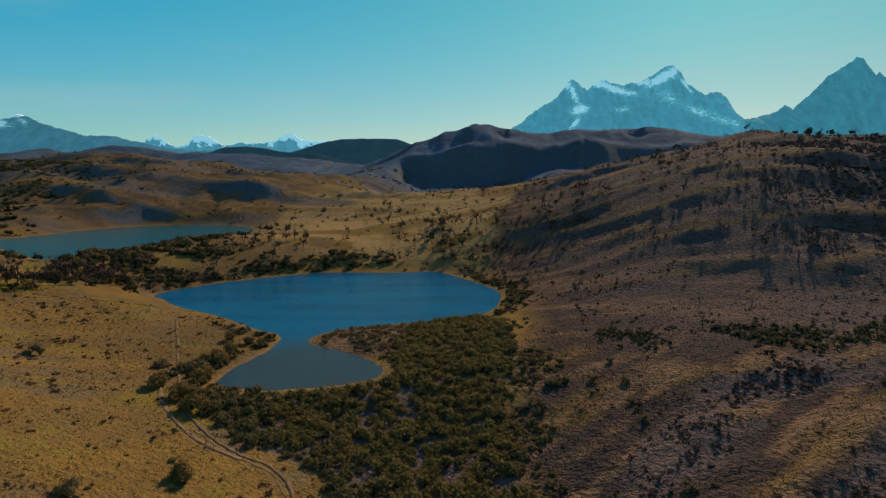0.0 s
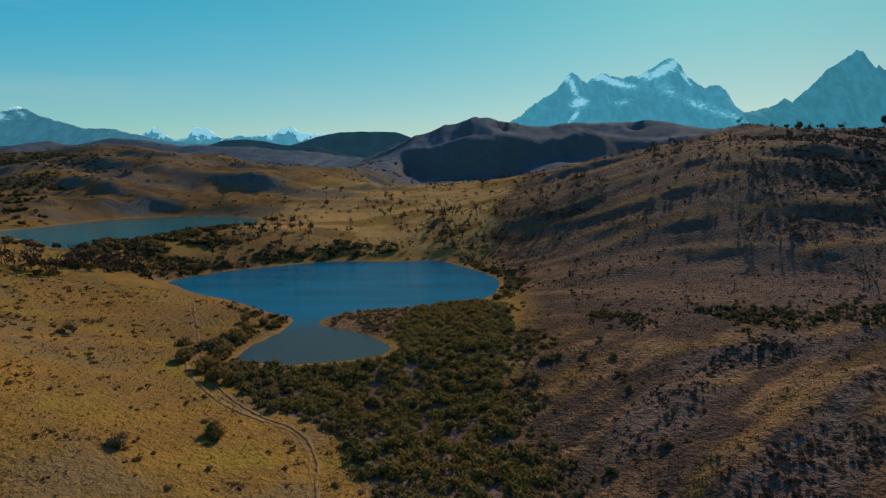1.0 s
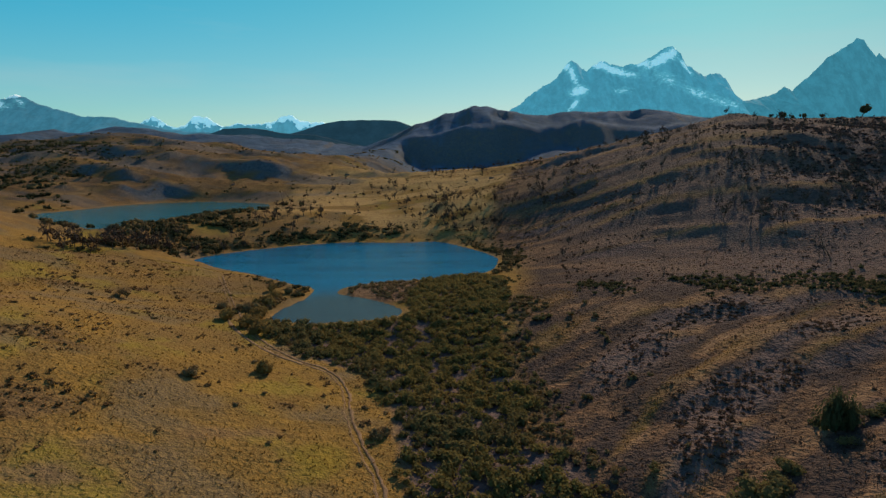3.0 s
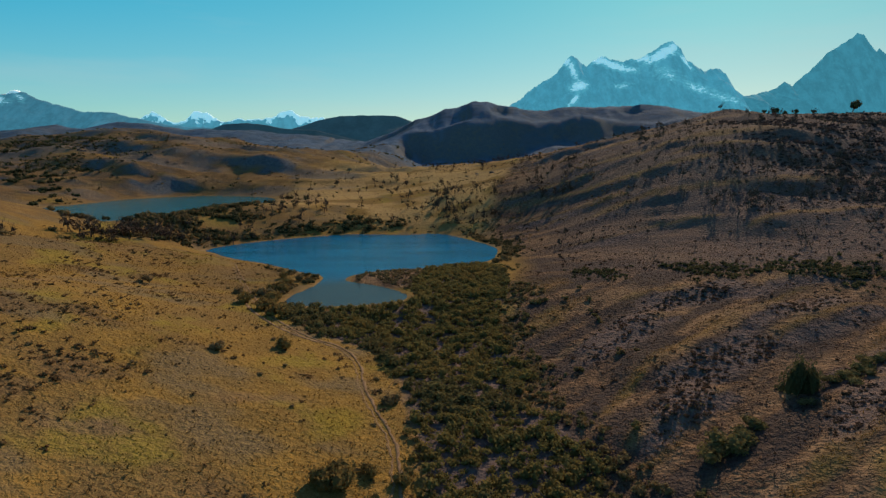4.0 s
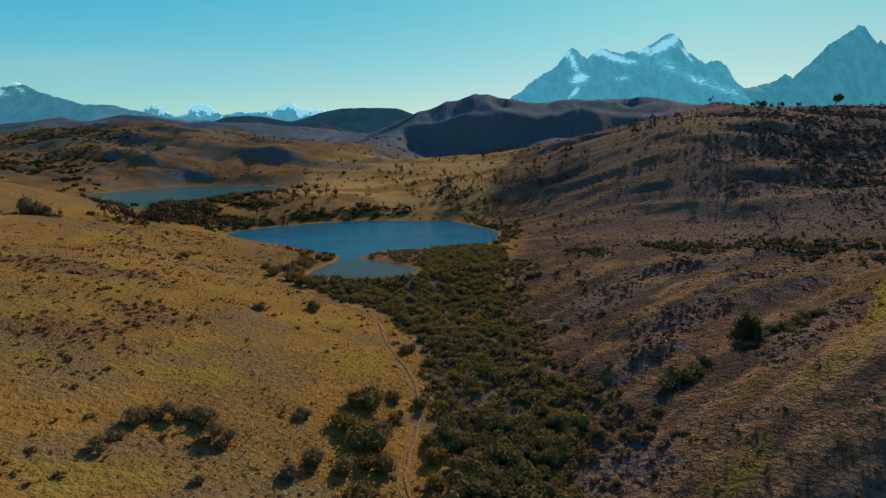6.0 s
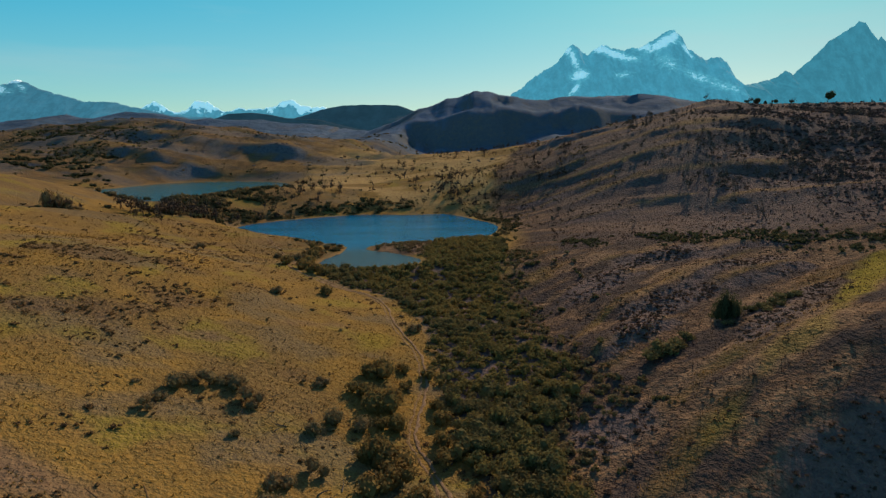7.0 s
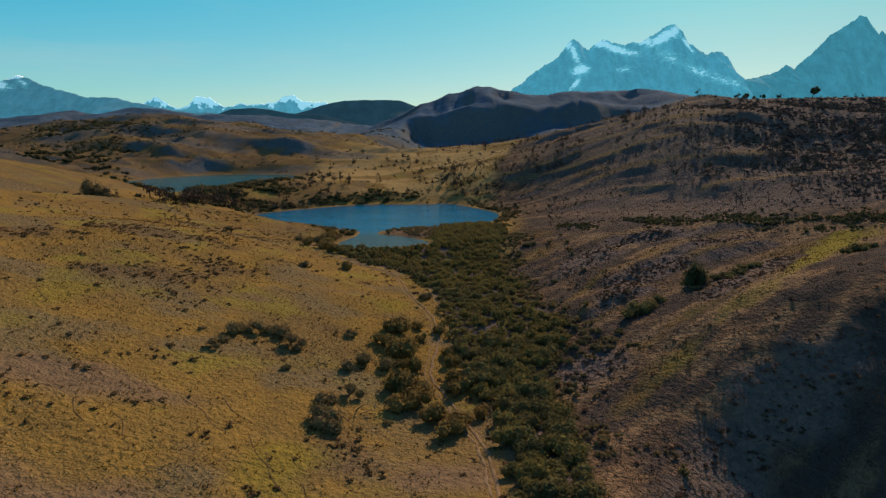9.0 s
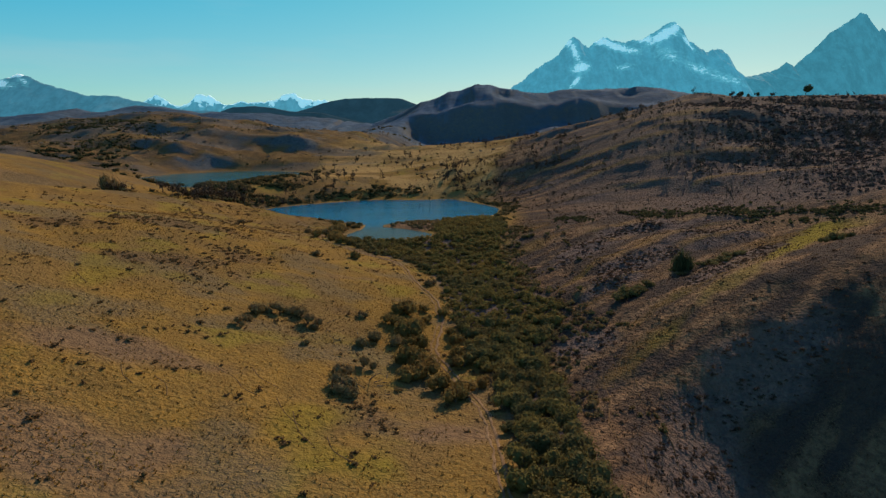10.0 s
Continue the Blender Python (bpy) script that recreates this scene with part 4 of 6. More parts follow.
    # lit crests take on the paler colour of the meadow grass
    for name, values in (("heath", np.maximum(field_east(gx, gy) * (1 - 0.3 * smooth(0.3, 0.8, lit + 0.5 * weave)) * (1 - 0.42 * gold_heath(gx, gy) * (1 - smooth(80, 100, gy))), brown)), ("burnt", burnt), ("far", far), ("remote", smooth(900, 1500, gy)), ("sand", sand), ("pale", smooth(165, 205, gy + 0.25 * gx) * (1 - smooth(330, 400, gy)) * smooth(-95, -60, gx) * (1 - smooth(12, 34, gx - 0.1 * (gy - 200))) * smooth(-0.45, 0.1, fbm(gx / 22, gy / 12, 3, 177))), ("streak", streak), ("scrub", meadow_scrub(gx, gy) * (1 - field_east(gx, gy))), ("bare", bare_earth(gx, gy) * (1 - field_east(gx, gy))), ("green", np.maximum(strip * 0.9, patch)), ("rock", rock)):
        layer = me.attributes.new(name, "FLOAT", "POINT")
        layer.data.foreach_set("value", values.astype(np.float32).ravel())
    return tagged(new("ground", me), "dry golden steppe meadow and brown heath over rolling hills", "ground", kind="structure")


ground = build_ground()


def build_water(name, outline, level, mat, label):
    bm = bmesh.new()
    centre = outline.mean(0)
    nxt, prv = np.roll(outline, -1, axis=0), np.roll(outline, 1, axis=0)
    t = nxt - prv
    out = np.stack([t[:, 1], -t[:, 0]], -1) / np.linalg.norm(t, axis=1)[:, None]
    area = np.sum(outline[:, 0] * nxt[:, 1] - nxt[:, 0] * outline[:, 1])
    ring = outline + out * (0.45 if area > 0 else -0.45)
    face = bm.faces.new([bm.verts.new((x, y, level)) for x, y in ring])
    if face.normal.z < 0:
        face.normal_flip()
    bmesh.ops.triangulate(bm, faces=[face])
    bm.normal_update()
    for f in bm.faces:
        if f.normal.z < 0:
            f.normal_flip()
    me = bpy.data.meshes.new(name)
    bm.to_mesh(me)
    bm.free()
    me.materials.append(mat)
    return tagged(new(name, me), label, "water", kind="structure")


build_water("water_1", POND, POND_LEVEL, MAT_POND, "deep blue rippled pond with a shallow cove and sandy shore")
build_water("water_2", LAKE, LAKE_LEVEL, MAT_LAKE, "pale teal lake behind a belt of bushes")


# ---- distant mountains ----
def build_mountain(name, profile, line, foot, front, back, mat, jag, seed, label, snow=(), fine=1.0):
    """A range along y = line: crest heights by x, with spurs and gullies down both flanks."""
    px, pz = np.array(profile, float).T
    us = np.linspace(px[0], px[-1], int(400 * fine))
    crest = np.interp(us, px, pz) + jag * fbm(us / 55, us * 0 + seed, 4, seed) * smooth(0, 1, (np.interp(us, px, pz) - foot) / 150)
    crest = crest + 0.6 * jag * (ridged(us / 24, us * 0 + 3, 3, seed + 1) - 0.35) * smooth(0, 1, (crest - foot) / 200)
    vs = np.concatenate([-np.linspace(1, 0, int(44 * fine)) ** 1.15, np.linspace(0, 1, 8)[1:]])
    u, v = np.meshgrid(us, vs)
    top = np.maximum(np.meshgrid(crest, vs)[0], foot + 4)
    fall = np.abs(v)
    y = line + np.where(v < 0, v * front, v * back)
    spur = ridged(u / 260 + 0.35 * v, v * 1.4 + 2, 6, seed + 3)
    shape = (1 - fall) ** (1.18 + 0.35 * value_noise(u / 300, v * 0 + 1, seed + 5))
    z = foot + (top - foot) * np.clip(shape + 0.34 * spur * fall * (1 - fall) * 1.8, 0, 1.0 - 0.04 * np.sqrt(fall))
    z = np.where(fall > 0.985, foot - 25, z)
    u = u + 26 * fbm(u / 90, v * 5, 3, seed + 8) * fall
    nx, ny = len(us), len(vs)
    idx = np.arange(nx * ny).reshape(ny, nx)
    faces = np.stack([idx[:-1, :-1], idx[:-1, 1:], idx[1:, 1:], idx[1:, :-1]], -1).reshape(-1, 4)
    ob = mesh_object(name, np.stack([u, y, z], -1).reshape(-1, 3), faces, mat, flat=False)
    # snowfields in the basins and gullies: x, z, half length, half height, tilt, depth
    layer = ob.data.attributes.new("snow", "FLOAT", "POINT")
    cover = np.zeros_like(u)
    for sx, sz, rx, rz, turn, deep in snow:
        cover = np.maximum(cover, swell(u, z, sx, sz, deep, rx, rz, turn))
    layer.data.foreach_set("value", cover.astype(np.float32).ravel())
    return tagged(ob, label, "mountain", kind="structure")


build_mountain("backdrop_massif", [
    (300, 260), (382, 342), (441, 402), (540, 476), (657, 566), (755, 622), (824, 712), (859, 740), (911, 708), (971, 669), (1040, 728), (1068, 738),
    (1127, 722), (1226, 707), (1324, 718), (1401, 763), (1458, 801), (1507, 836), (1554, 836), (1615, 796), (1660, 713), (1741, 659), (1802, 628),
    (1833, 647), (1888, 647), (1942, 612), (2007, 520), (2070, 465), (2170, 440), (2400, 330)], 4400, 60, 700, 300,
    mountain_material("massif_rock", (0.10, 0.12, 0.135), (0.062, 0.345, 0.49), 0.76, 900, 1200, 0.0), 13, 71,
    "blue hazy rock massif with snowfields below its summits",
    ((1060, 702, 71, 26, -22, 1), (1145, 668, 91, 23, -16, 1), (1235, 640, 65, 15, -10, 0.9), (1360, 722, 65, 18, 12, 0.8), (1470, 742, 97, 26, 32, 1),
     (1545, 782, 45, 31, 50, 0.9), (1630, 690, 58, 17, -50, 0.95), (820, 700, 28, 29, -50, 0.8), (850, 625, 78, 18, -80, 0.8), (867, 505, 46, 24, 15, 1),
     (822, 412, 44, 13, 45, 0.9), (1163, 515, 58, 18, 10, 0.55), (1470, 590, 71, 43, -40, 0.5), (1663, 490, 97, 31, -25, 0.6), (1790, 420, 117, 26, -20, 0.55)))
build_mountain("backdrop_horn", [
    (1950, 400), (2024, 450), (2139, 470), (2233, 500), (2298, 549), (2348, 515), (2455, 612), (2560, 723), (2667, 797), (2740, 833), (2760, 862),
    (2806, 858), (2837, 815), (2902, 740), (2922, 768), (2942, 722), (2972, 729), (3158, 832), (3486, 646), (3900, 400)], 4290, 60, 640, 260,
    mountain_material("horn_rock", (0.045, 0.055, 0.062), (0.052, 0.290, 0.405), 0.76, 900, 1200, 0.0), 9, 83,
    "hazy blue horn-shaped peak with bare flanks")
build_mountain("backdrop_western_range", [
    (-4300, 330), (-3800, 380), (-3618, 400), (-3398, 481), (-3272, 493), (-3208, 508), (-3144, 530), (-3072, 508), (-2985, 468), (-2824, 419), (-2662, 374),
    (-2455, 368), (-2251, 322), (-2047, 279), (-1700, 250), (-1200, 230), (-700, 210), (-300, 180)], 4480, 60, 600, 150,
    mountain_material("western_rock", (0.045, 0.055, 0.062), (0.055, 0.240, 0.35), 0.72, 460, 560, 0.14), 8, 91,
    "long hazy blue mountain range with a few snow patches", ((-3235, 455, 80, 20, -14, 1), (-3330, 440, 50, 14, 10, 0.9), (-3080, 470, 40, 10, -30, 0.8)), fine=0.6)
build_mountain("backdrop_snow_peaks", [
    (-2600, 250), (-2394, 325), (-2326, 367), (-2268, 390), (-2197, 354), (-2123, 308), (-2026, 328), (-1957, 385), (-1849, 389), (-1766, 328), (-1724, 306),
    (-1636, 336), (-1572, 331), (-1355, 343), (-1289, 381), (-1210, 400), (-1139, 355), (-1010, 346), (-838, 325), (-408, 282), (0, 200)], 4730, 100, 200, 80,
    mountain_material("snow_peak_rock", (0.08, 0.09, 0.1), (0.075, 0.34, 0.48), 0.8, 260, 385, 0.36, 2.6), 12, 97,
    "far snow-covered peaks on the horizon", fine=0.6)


# the blue haze over these two hills is emission as well
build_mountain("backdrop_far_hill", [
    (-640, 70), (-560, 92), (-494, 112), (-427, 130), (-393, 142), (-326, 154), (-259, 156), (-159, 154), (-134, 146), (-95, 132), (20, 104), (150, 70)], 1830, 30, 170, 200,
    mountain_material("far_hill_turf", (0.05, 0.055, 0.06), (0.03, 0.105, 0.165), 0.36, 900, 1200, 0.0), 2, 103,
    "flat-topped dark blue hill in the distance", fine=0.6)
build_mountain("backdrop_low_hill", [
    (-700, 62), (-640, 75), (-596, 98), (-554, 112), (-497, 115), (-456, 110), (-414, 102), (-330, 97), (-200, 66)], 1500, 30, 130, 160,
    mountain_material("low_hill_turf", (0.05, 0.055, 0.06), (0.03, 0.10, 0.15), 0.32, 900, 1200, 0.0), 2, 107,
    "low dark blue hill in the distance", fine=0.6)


# ---- shrubs, trees and grass ----
CROWNS = [leaf_cloud(100 + k, 390, 0.074, 4 + k % 3, tall=1.0 + 0.1 * (k % 3), hollow=0.8, core=(6, 4), plump=1.25) for k in range(6)]
BELT = [leaf_cloud(170 + k, 80, 0.12, 4, wide=1.1, tall=1.1, hollow=0.7, core=(5, 3)) for k in range(6)]
MASSED = [leaf_cloud(140 + k, 165, 0.095, 4 + k % 3, wide=1.1, tall=0.9 + 0.25 * (k % 3), hollow=0.62, core=(5, 3), mass=0.6) for k in range(8)]
TINY = [leaf_cloud(240 + k, 14, 0.2, 2, hollow=0.7, core=(4, 3)) for k in range(6)]
SPARSE = [leaf_cloud(200 + k, 55, 0.13, 5, hollow=0.8, core=(6, 4)) for k in range(6)]
TWIGGY = [leaf_cloud(300 + k, 420, 0.060, 4, hollow=0.75, tall=1.0, plump=1.2) for k in range(4)]
TREES = [bare_tree(400 + k, 15 + k % 3, 4, lean=0.24, thick=0.036) for k in range(8)]


def stems(seed, n=6):
    r = np.random.default_rng(seed)
    v, f = [], []
    for _ in range(n):
        a, d = r.uniform(0, 2 * math.pi), r.uniform(0.15, 0.5)
        mid = np.array([math.cos(a) * d * 0.5, math.sin(a) * d * 0.5, 0.3])
        tube(v, f, (0, 0, -0.1), mid, 0.03, 0.022, 3)
        tube(v, f, mid, (math.cos(a) * d, math.sin(a) * d, r.uniform(0.55, 0.8)), 0.022, 0.008, 3)
    return np.array(v), np.array(f)


def make_shrub(k, mat, crown, label, name="shrub", category="shrub"):
    thing = tagged(new(name), label, category)
    mesh_object("crown", *crown, mat, thing)
    mesh_object("stem", *stems(500 + k), MAT_BARK, thing, "thin brown forking stem")
    return thing


def make_bare_tree(tree, bark, label, name="dead_tree"):
    thing = tagged(new(name), label, "tree")
    mesh_object("trunk", *tree[0], bark, thing)
    mesh_object("branch_crown", *tree[1], bark, thing)
    return thing


def plant(proto, x, y, size, turn, group, tall=1.0, sink=0.0):
    z = float(height(np.array([x]), np.array([y]))[0])
    m = Matrix.LocRotScale((x, y, z - sink), Euler((0, 0, turn)), Vector((size, size, size * tall)))
    ob = copy_thing(proto, m)
    ob.matrix_basis = m
    ob["group"] = group
    return ob


def bury(ob):
    """A pattern whose copies stand in the place is itself taken away again."""
    for o in (*ob.children_recursive, ob):
        bpy.data.objects.remove(o)


LEAFY = [make_shrub(k + 20, MAT_THICKET, CROWNS[k], "dense olive-green shrub in the stream thicket") for k in range(6)]
OLIVE = [make_shrub(k, MAT_SHRUB, CROWNS[k], "dense olive-green shrub growing in the dry meadow") for k in range(6)]
DUSKY = [make_shrub(k + 6, MAT_DARK, CROWNS[5 - k], "dark evergreen shrub beside the stream thicket") for k in range(6)]
BARE = [make_shrub(k + 12, MAT_BROWN, TWIGGY[k], "leafless brown twiggy shrub on the dry meadow") for k in range(4)]
GHOST = [make_bare_tree(t, MAT_SILVER if k % 3 == 0 else MAT_BARK, "bare grey-brown burnt tree standing on the heath slope") for k, t in enumerate(TREES)]

# bushes on the meadow and along the footpath: x, y, radius, kind
BUSHES = [
    (-12.3, 23.7, 1.5, 0), (-13.8, 17.8, 1.5, 0), (-11.9, 15.1, 1.7, 0), (-9.9, 15.7, 1.9, 0), (-9.1, 11.4, 1.6, 0), (-10.7, 5.9, 1.9, 0),
    (-8.4, 4.3, 1.8, 0), (-9.4, 1.0, 1.7, 0), (-8.0, 2.4, 1.4, 0), (-15.2, 11.2, 1.5, 1), (-16.6, 8.4, 1.2, 1), (-15.7, 1.9, 1.2, 1),
    (-17.4, -0.9, 1.3, 1), (-17.1, -6.0, 1.7, 1), (-15.7, -6.3, 1.3, 1), (-5.4, -1.2, 1.5, 0), (-4.5, -4.8, 1.5, 0), (-4.2, -2.6, 1.4, 0),
    (-1.0, 0.6, 1.2, 0), (-4.4, 14.0, 1.1, 0), (-4.1, 9.4, 1.2, 0), (-3.2, 6.2, 1.2, 0), (-4.7, 17.2, 0.9, 0), (-12.5, 10.2, 1.2, 1),
    (-18.2, 18.0, 0.9, 1), (-32.5, 6.6, 1.0, 1), (-31.9, 8.5, 0.8, 1), (-31.9, 11.3, 1.3, 1), (-31.0, 12.6, 1.1, 1), (-29.0, 13.1, 1.3, 1),
    (-27.7, 13.9, 1.0, 1), (-26.4, 14.2, 1.4, 1), (-24.8, 11.7, 1.3, 1), (-23.4, 10.3, 0.9, 1), (-23.6, 4.8, 0.6, 1), (-9.4, 25.4, 0.9, 0),
    (-2.2, 8.4, 1.1, 0), (-12.3, 22.4, 1.5, 0), (-8.4, 20.6, 0.8, 0), (-9.6, 18.0, 1.2, 0), (-5.7, 24.6, 0.9, 0), (-8.5, 40.2, 1.2, 1),
    (-24.6, 52.6, 1.2, 0), (-31.4, 46.4, 1.0, 1), (-57.0, 82.0, 1.3, 1), (-41.0, 84.0, 1.2, 1), (-33.5, 79.5, 1.7, 0), (-36.0, 83.0, 1.6, 1),
    (-35.0, 88.0, 1.5, 0), (-34.6, 93.0, 1.4, 0), (-33.6, 98.0, 1.3, 1), (-37.0, 100.5, 1.2, 0), (-36.5, 74.5, 1.6, 0), (-33.0, 71.0, 1.6, 0),
    (-30.0, 68.0, 1.5, 0),
]
for x, y, r, kind in BUSHES:
    proto = (OLIVE, BARE)[kind][rng.integers(6 if kind == 0 else 4)]
    plant(proto, x, y, r * rng.uniform(1.1, 1.3), rng.uniform(0, 6.28), "bushes along the footpath", 1.15)

# the lone dark tree in the hollow, its neighbour bushes, and the trees on the skyline
for x, y, r, tall in ((22.0, 24.6, 1.9, 0.9), (23.8, 25.6, 2.1, 0.85), (25.6, 26.6, 1.8, 0.8), (27.4, 28.0, 1.4, 0.8), (34.0, 31.0, 1.1, 0.7), (39.4, 35.0, 1.3, 0.6), (41.2, 36.0, 1.6, 0.6), (43.2, 37.0, 1.6, 0.6), (45.4, 38.4, 1.5, 0.6), (47.4, 39.6, 1.3, 0.55), (40.2, 33.6, 1.2, 0.55),
                      (63.6, 38.6, 1.6, 1.0), (61.6, 37.6, 1.1, 0.9), (67.5, 41.0, 1.2, 0.9)):
    plant(DUSKY[rng.integers(6)], x, y, r, rng.uniform(0, 6.28), "dark shrubs in the hollow", tall)


def leafy_tree(name, x, y, tall, wide, seed, label, lean=0.0):
    thing = tagged(new(name), label, "tree")
    trunk, limbs = bare_tree(seed, 8, 2, thick=0.035)
    mesh_object("trunk", *trunk, MAT_BARK, thing)
    mesh_object("limb_crown", *limbs, MAT_BARK, thing)
    v, f = leaf_cloud(seed + 1, 420, 0.05, 12, wide=0.46 * wide, tall=0.95, hollow=0.7)
    v[:, 2] = v[:, 2] * 0.8 + 0.32
    v[:, 0] += lean * v[:, 2]
    mesh_object("crown", v, f, MAT_PINE, thing)
    thing.matrix_basis = Matrix.LocRotScale((x, y, float(height(np.array([x]), np.array([y]))[0])), None, Vector((tall, tall, tall)))
    return thing


hollow_tree = tagged(new("hollow_tree"), "dense dark rounded evergreen tree standing alone in the hollow", "tree")
mesh_object("trunk", *bare_tree(640, 4, 1, tall=0.6, thick=0.05)[0], MAT_BARK, hollow_tree)
hv, hf = leaf_cloud(641, 1900, 0.030, 18, wide=0.42, tall=0.85, hollow=0.7, core=(6, 4), mass=0.55)
hv[:, :2] *= (1.12 - 0.55 * np.clip(hv[:, 2:], 0, 1))
hv[:, 2] = np.maximum((hv[:, 2] - 0.24) * 1.3, -0.04)
mesh_object("crown", hv, hf, MAT_PINE, hollow_tree)
hollow_tree.matrix_basis = Matrix.LocRotScale((35.4, 34.6, float(height(np.array([35.4]), np.array([34.6]))[0]) - 0.1), None, Vector((4.4, 4.4, 6.6)))
leafy_tree("skyline_tree", 161.0, 225.5, 6.0, 0.8, 601, "lone wind-shaped dark tree on the skyline ridge", 0.25)
for x, y, r, tall in ((-97.5, 96.5, 3.0, 2.1), (-95.2, 96.8, 2.2, 1.8), (-92.6, 94.6, 1.7, 0.8), (-91.0, 93.4, 1.3, 0.7), (-100.5, 93.4, 1.3, 0.5), (-103.0, 92.6, 1.2, 0.5)):
    plant(BARE[rng.integers(4)], x, y, r, rng.uniform(0, 6.28), "bushes at the meadow edge", tall)
for k, (x, y, s) in enumerate(((135, 236, 3.4), (137, 238, 4.2), (139, 235, 3.2), (143, 234, 3.8), (133, 240, 2.8), (148, 230, 2.6))):
    leafy_tree("ridge_tree", x, y, s * 0.8, 0.9, 620 + 3 * k, "low dark tree in a clump on the ridge")["group"] = "ridge clump"


def inside(x, y, outline):
    return signed_distance(x, y, outline) < 0


def spots(n, x0, x1, y0, y1):
    return rng.uniform(x0, x1, n), rng.uniform(y0, y1, n)



# the thicket: the part by the camera's end of the valley as single shrubs, the rest as one growth
tx, ty = spots(6500, -34, 14, -42, 120)
keep = inside(tx, ty, THICKET)
tx, ty = tx[keep], ty[keep]
order, kept = [], []
for i in range(len(tx)):
    gap = 0.85 if ty[i] > 40 else 1.15
    if all((tx[i] - tx[j]) ** 2 + (ty[i] - ty[j]) ** 2 > gap * gap for j in kept[-400:]):
        kept.append(i)
kept = np.array(kept)
tx, ty = tx[kept], ty[kept]
near = (ty < 21) & (ty > -34)
for x, y in zip(tx[near][:230], ty[near][:230]):
    dark = rng.uniform() < 0.55
    plant((DUSKY if dark else LEAFY)[rng.integers(6)], x, y, rng.uniform(0.9, 1.75), rng.uniform(0, 6.28), "thicket along the stream", rng.uniform(0.9, 1.35))
rest = ~near
rest[np.nonzero(near)[0][230:]] = True
x, y = tx[rest], ty[rest]
olive = fbm(x / 14, y / 14, 3, 5) > -0.12
for flag, mat, label in ((olive, MAT_THICKET, "olive-green shrub thicket filling the valley floor"), (~olive, MAT_DARK, "dark shrub thicket filling the valley floor")):
    ob = strewn("thicket", MASSED, x[flag], y[flag], height(x[flag], y[flag]) - 0.1, rng.uniform(0.7, 1.6, flag.sum()), rng.uniform(0, 6.28, flag.sum()), mat)
    tagged(ob, label, "thicket", kind="stuff")

# brown shrubs along the thicket's eastern edge and in clumps on the heath beyond
x, y = spots(5200, 2, 32, -10, 92)
d = signed_distance(x, y, THICKET)
dens = 0.8 * (1 - smooth(0.5, 6.5, d + 3.0 * fbm(x / 7, y / 7, 2, 36))) + 0.5 * smooth(0.12, 0.4, fbm(x / 8, y / 6, 3, 38)) * (1 - smooth(14, 26, x))
ok = (d > 0.2) & (x > 5) & (rng.uniform(0, 1, len(x)) < 0.55 * dens)
x, y = x[ok], y[ok]
mix = rng.uniform(0, 1, len(x)) < 0.3
for sel, mat, label in ((mix, MAT_DARK, "dark low shrubs at the thicket's edge"), (~mix, MAT_BROWN, "brown leafless shrubs at the thicket's edge")):
    tagged(strewn("edge_shrubs", BELT, x[sel], y[sel], height(x[sel], y[sel]) - 0.1, rng.uniform(0.35, 0.95, sel.sum()), rng.uniform(0, 6.28, sel.sum()), mat), label, "shrubs", kind="stuff")

# meadow shrubs, singly
mx, my = spots(150, -75, -8, -5, 118)
ok = ~inside(mx, my, POND) & (field_east(mx, my) < 0.1) & ~inside(mx, my, THICKET)
for x, y in list(zip(mx[ok], my[ok]))[:80]:
    plant(BARE[rng.integers(4)], x, y, rng.uniform(0.25, 0.6), rng.uniform(0, 6.28), "small meadow shrubs", 0.8)

# burnt trees on the eastern slope: the nearer ones singly
sx, sy = spots(16000, 18, 190, 84, 290)
open_crest = scarps(sx, sy)[1]
dens = 0.25 + 0.75 * smooth(-0.35, 0.35, fbm(sx / 17, sy / 12, 3, 15))
dens *= smooth(-4, 4, sx - np.interp(sy, [84, 110, 130, 180, 290], [34, 26, 20, 22, 42]))
dens *= (0.13 + 0.87 * smooth(56, 78, sx + 6 * fbm(sx / 20, sy / 20, 2, 16))) * (1 - 0.6 * open_crest)
dens *= 0.45 + 0.75 * smooth(60, 80, sx) * (1 - smooth(145, 172, sy))
dens *= 1 - 0.93 * smooth(192, 208, sy) * smooth(88, 104, sx)
ok = rng.uniform(0, 1, len(sx)) < dens * 0.19
sx, sy = sx[ok], sy[ok]
by = np.argsort(sy)
sx, sy = sx[by], sy[by]
for x, y in zip(sx[:280], sy[:280]):
    plant(GHOST[rng.integers(8)], x, y, 1.7 + 2.0 * rng.uniform() ** 1.3, rng.uniform(0, 6.28), "burnt trees on the slope", 1.0)
x, y = sx[280:], sy[280:]
whole = [joined(*brushy(430 + k)) for k in range(12)]
tagged(strewn("burnt_wood", whole, x, y, height(x, y), 1.7 + 2.4 * rng.uniform(0, 1, len(x)) ** 1.5, rng.uniform(0, 6.28, len(x)), MAT_BARK),
       "scattered bare burnt trees on the far slope", "trees", kind="stuff")

# low brush under and between them
x, y = spots(23000, 14, 190, 60, 290)
dens = smooth(-0.1, 0.5, fbm(x / 15, y / 9, 3, 25)) * smooth(-3, 5, x - np.interp(y, [60, 84, 110, 130, 180, 290], [30, 28, 20, 16, 14, 40])) * smooth(72, 86, y - 0.1 * x)
dens *= 1 + 1.2 * smooth(70, 90, x) * (1 - smooth(160, 200, y))
ok = rng.uniform(0, 1, len(x)) < dens * 0.34
x, y = x[ok], y[ok]
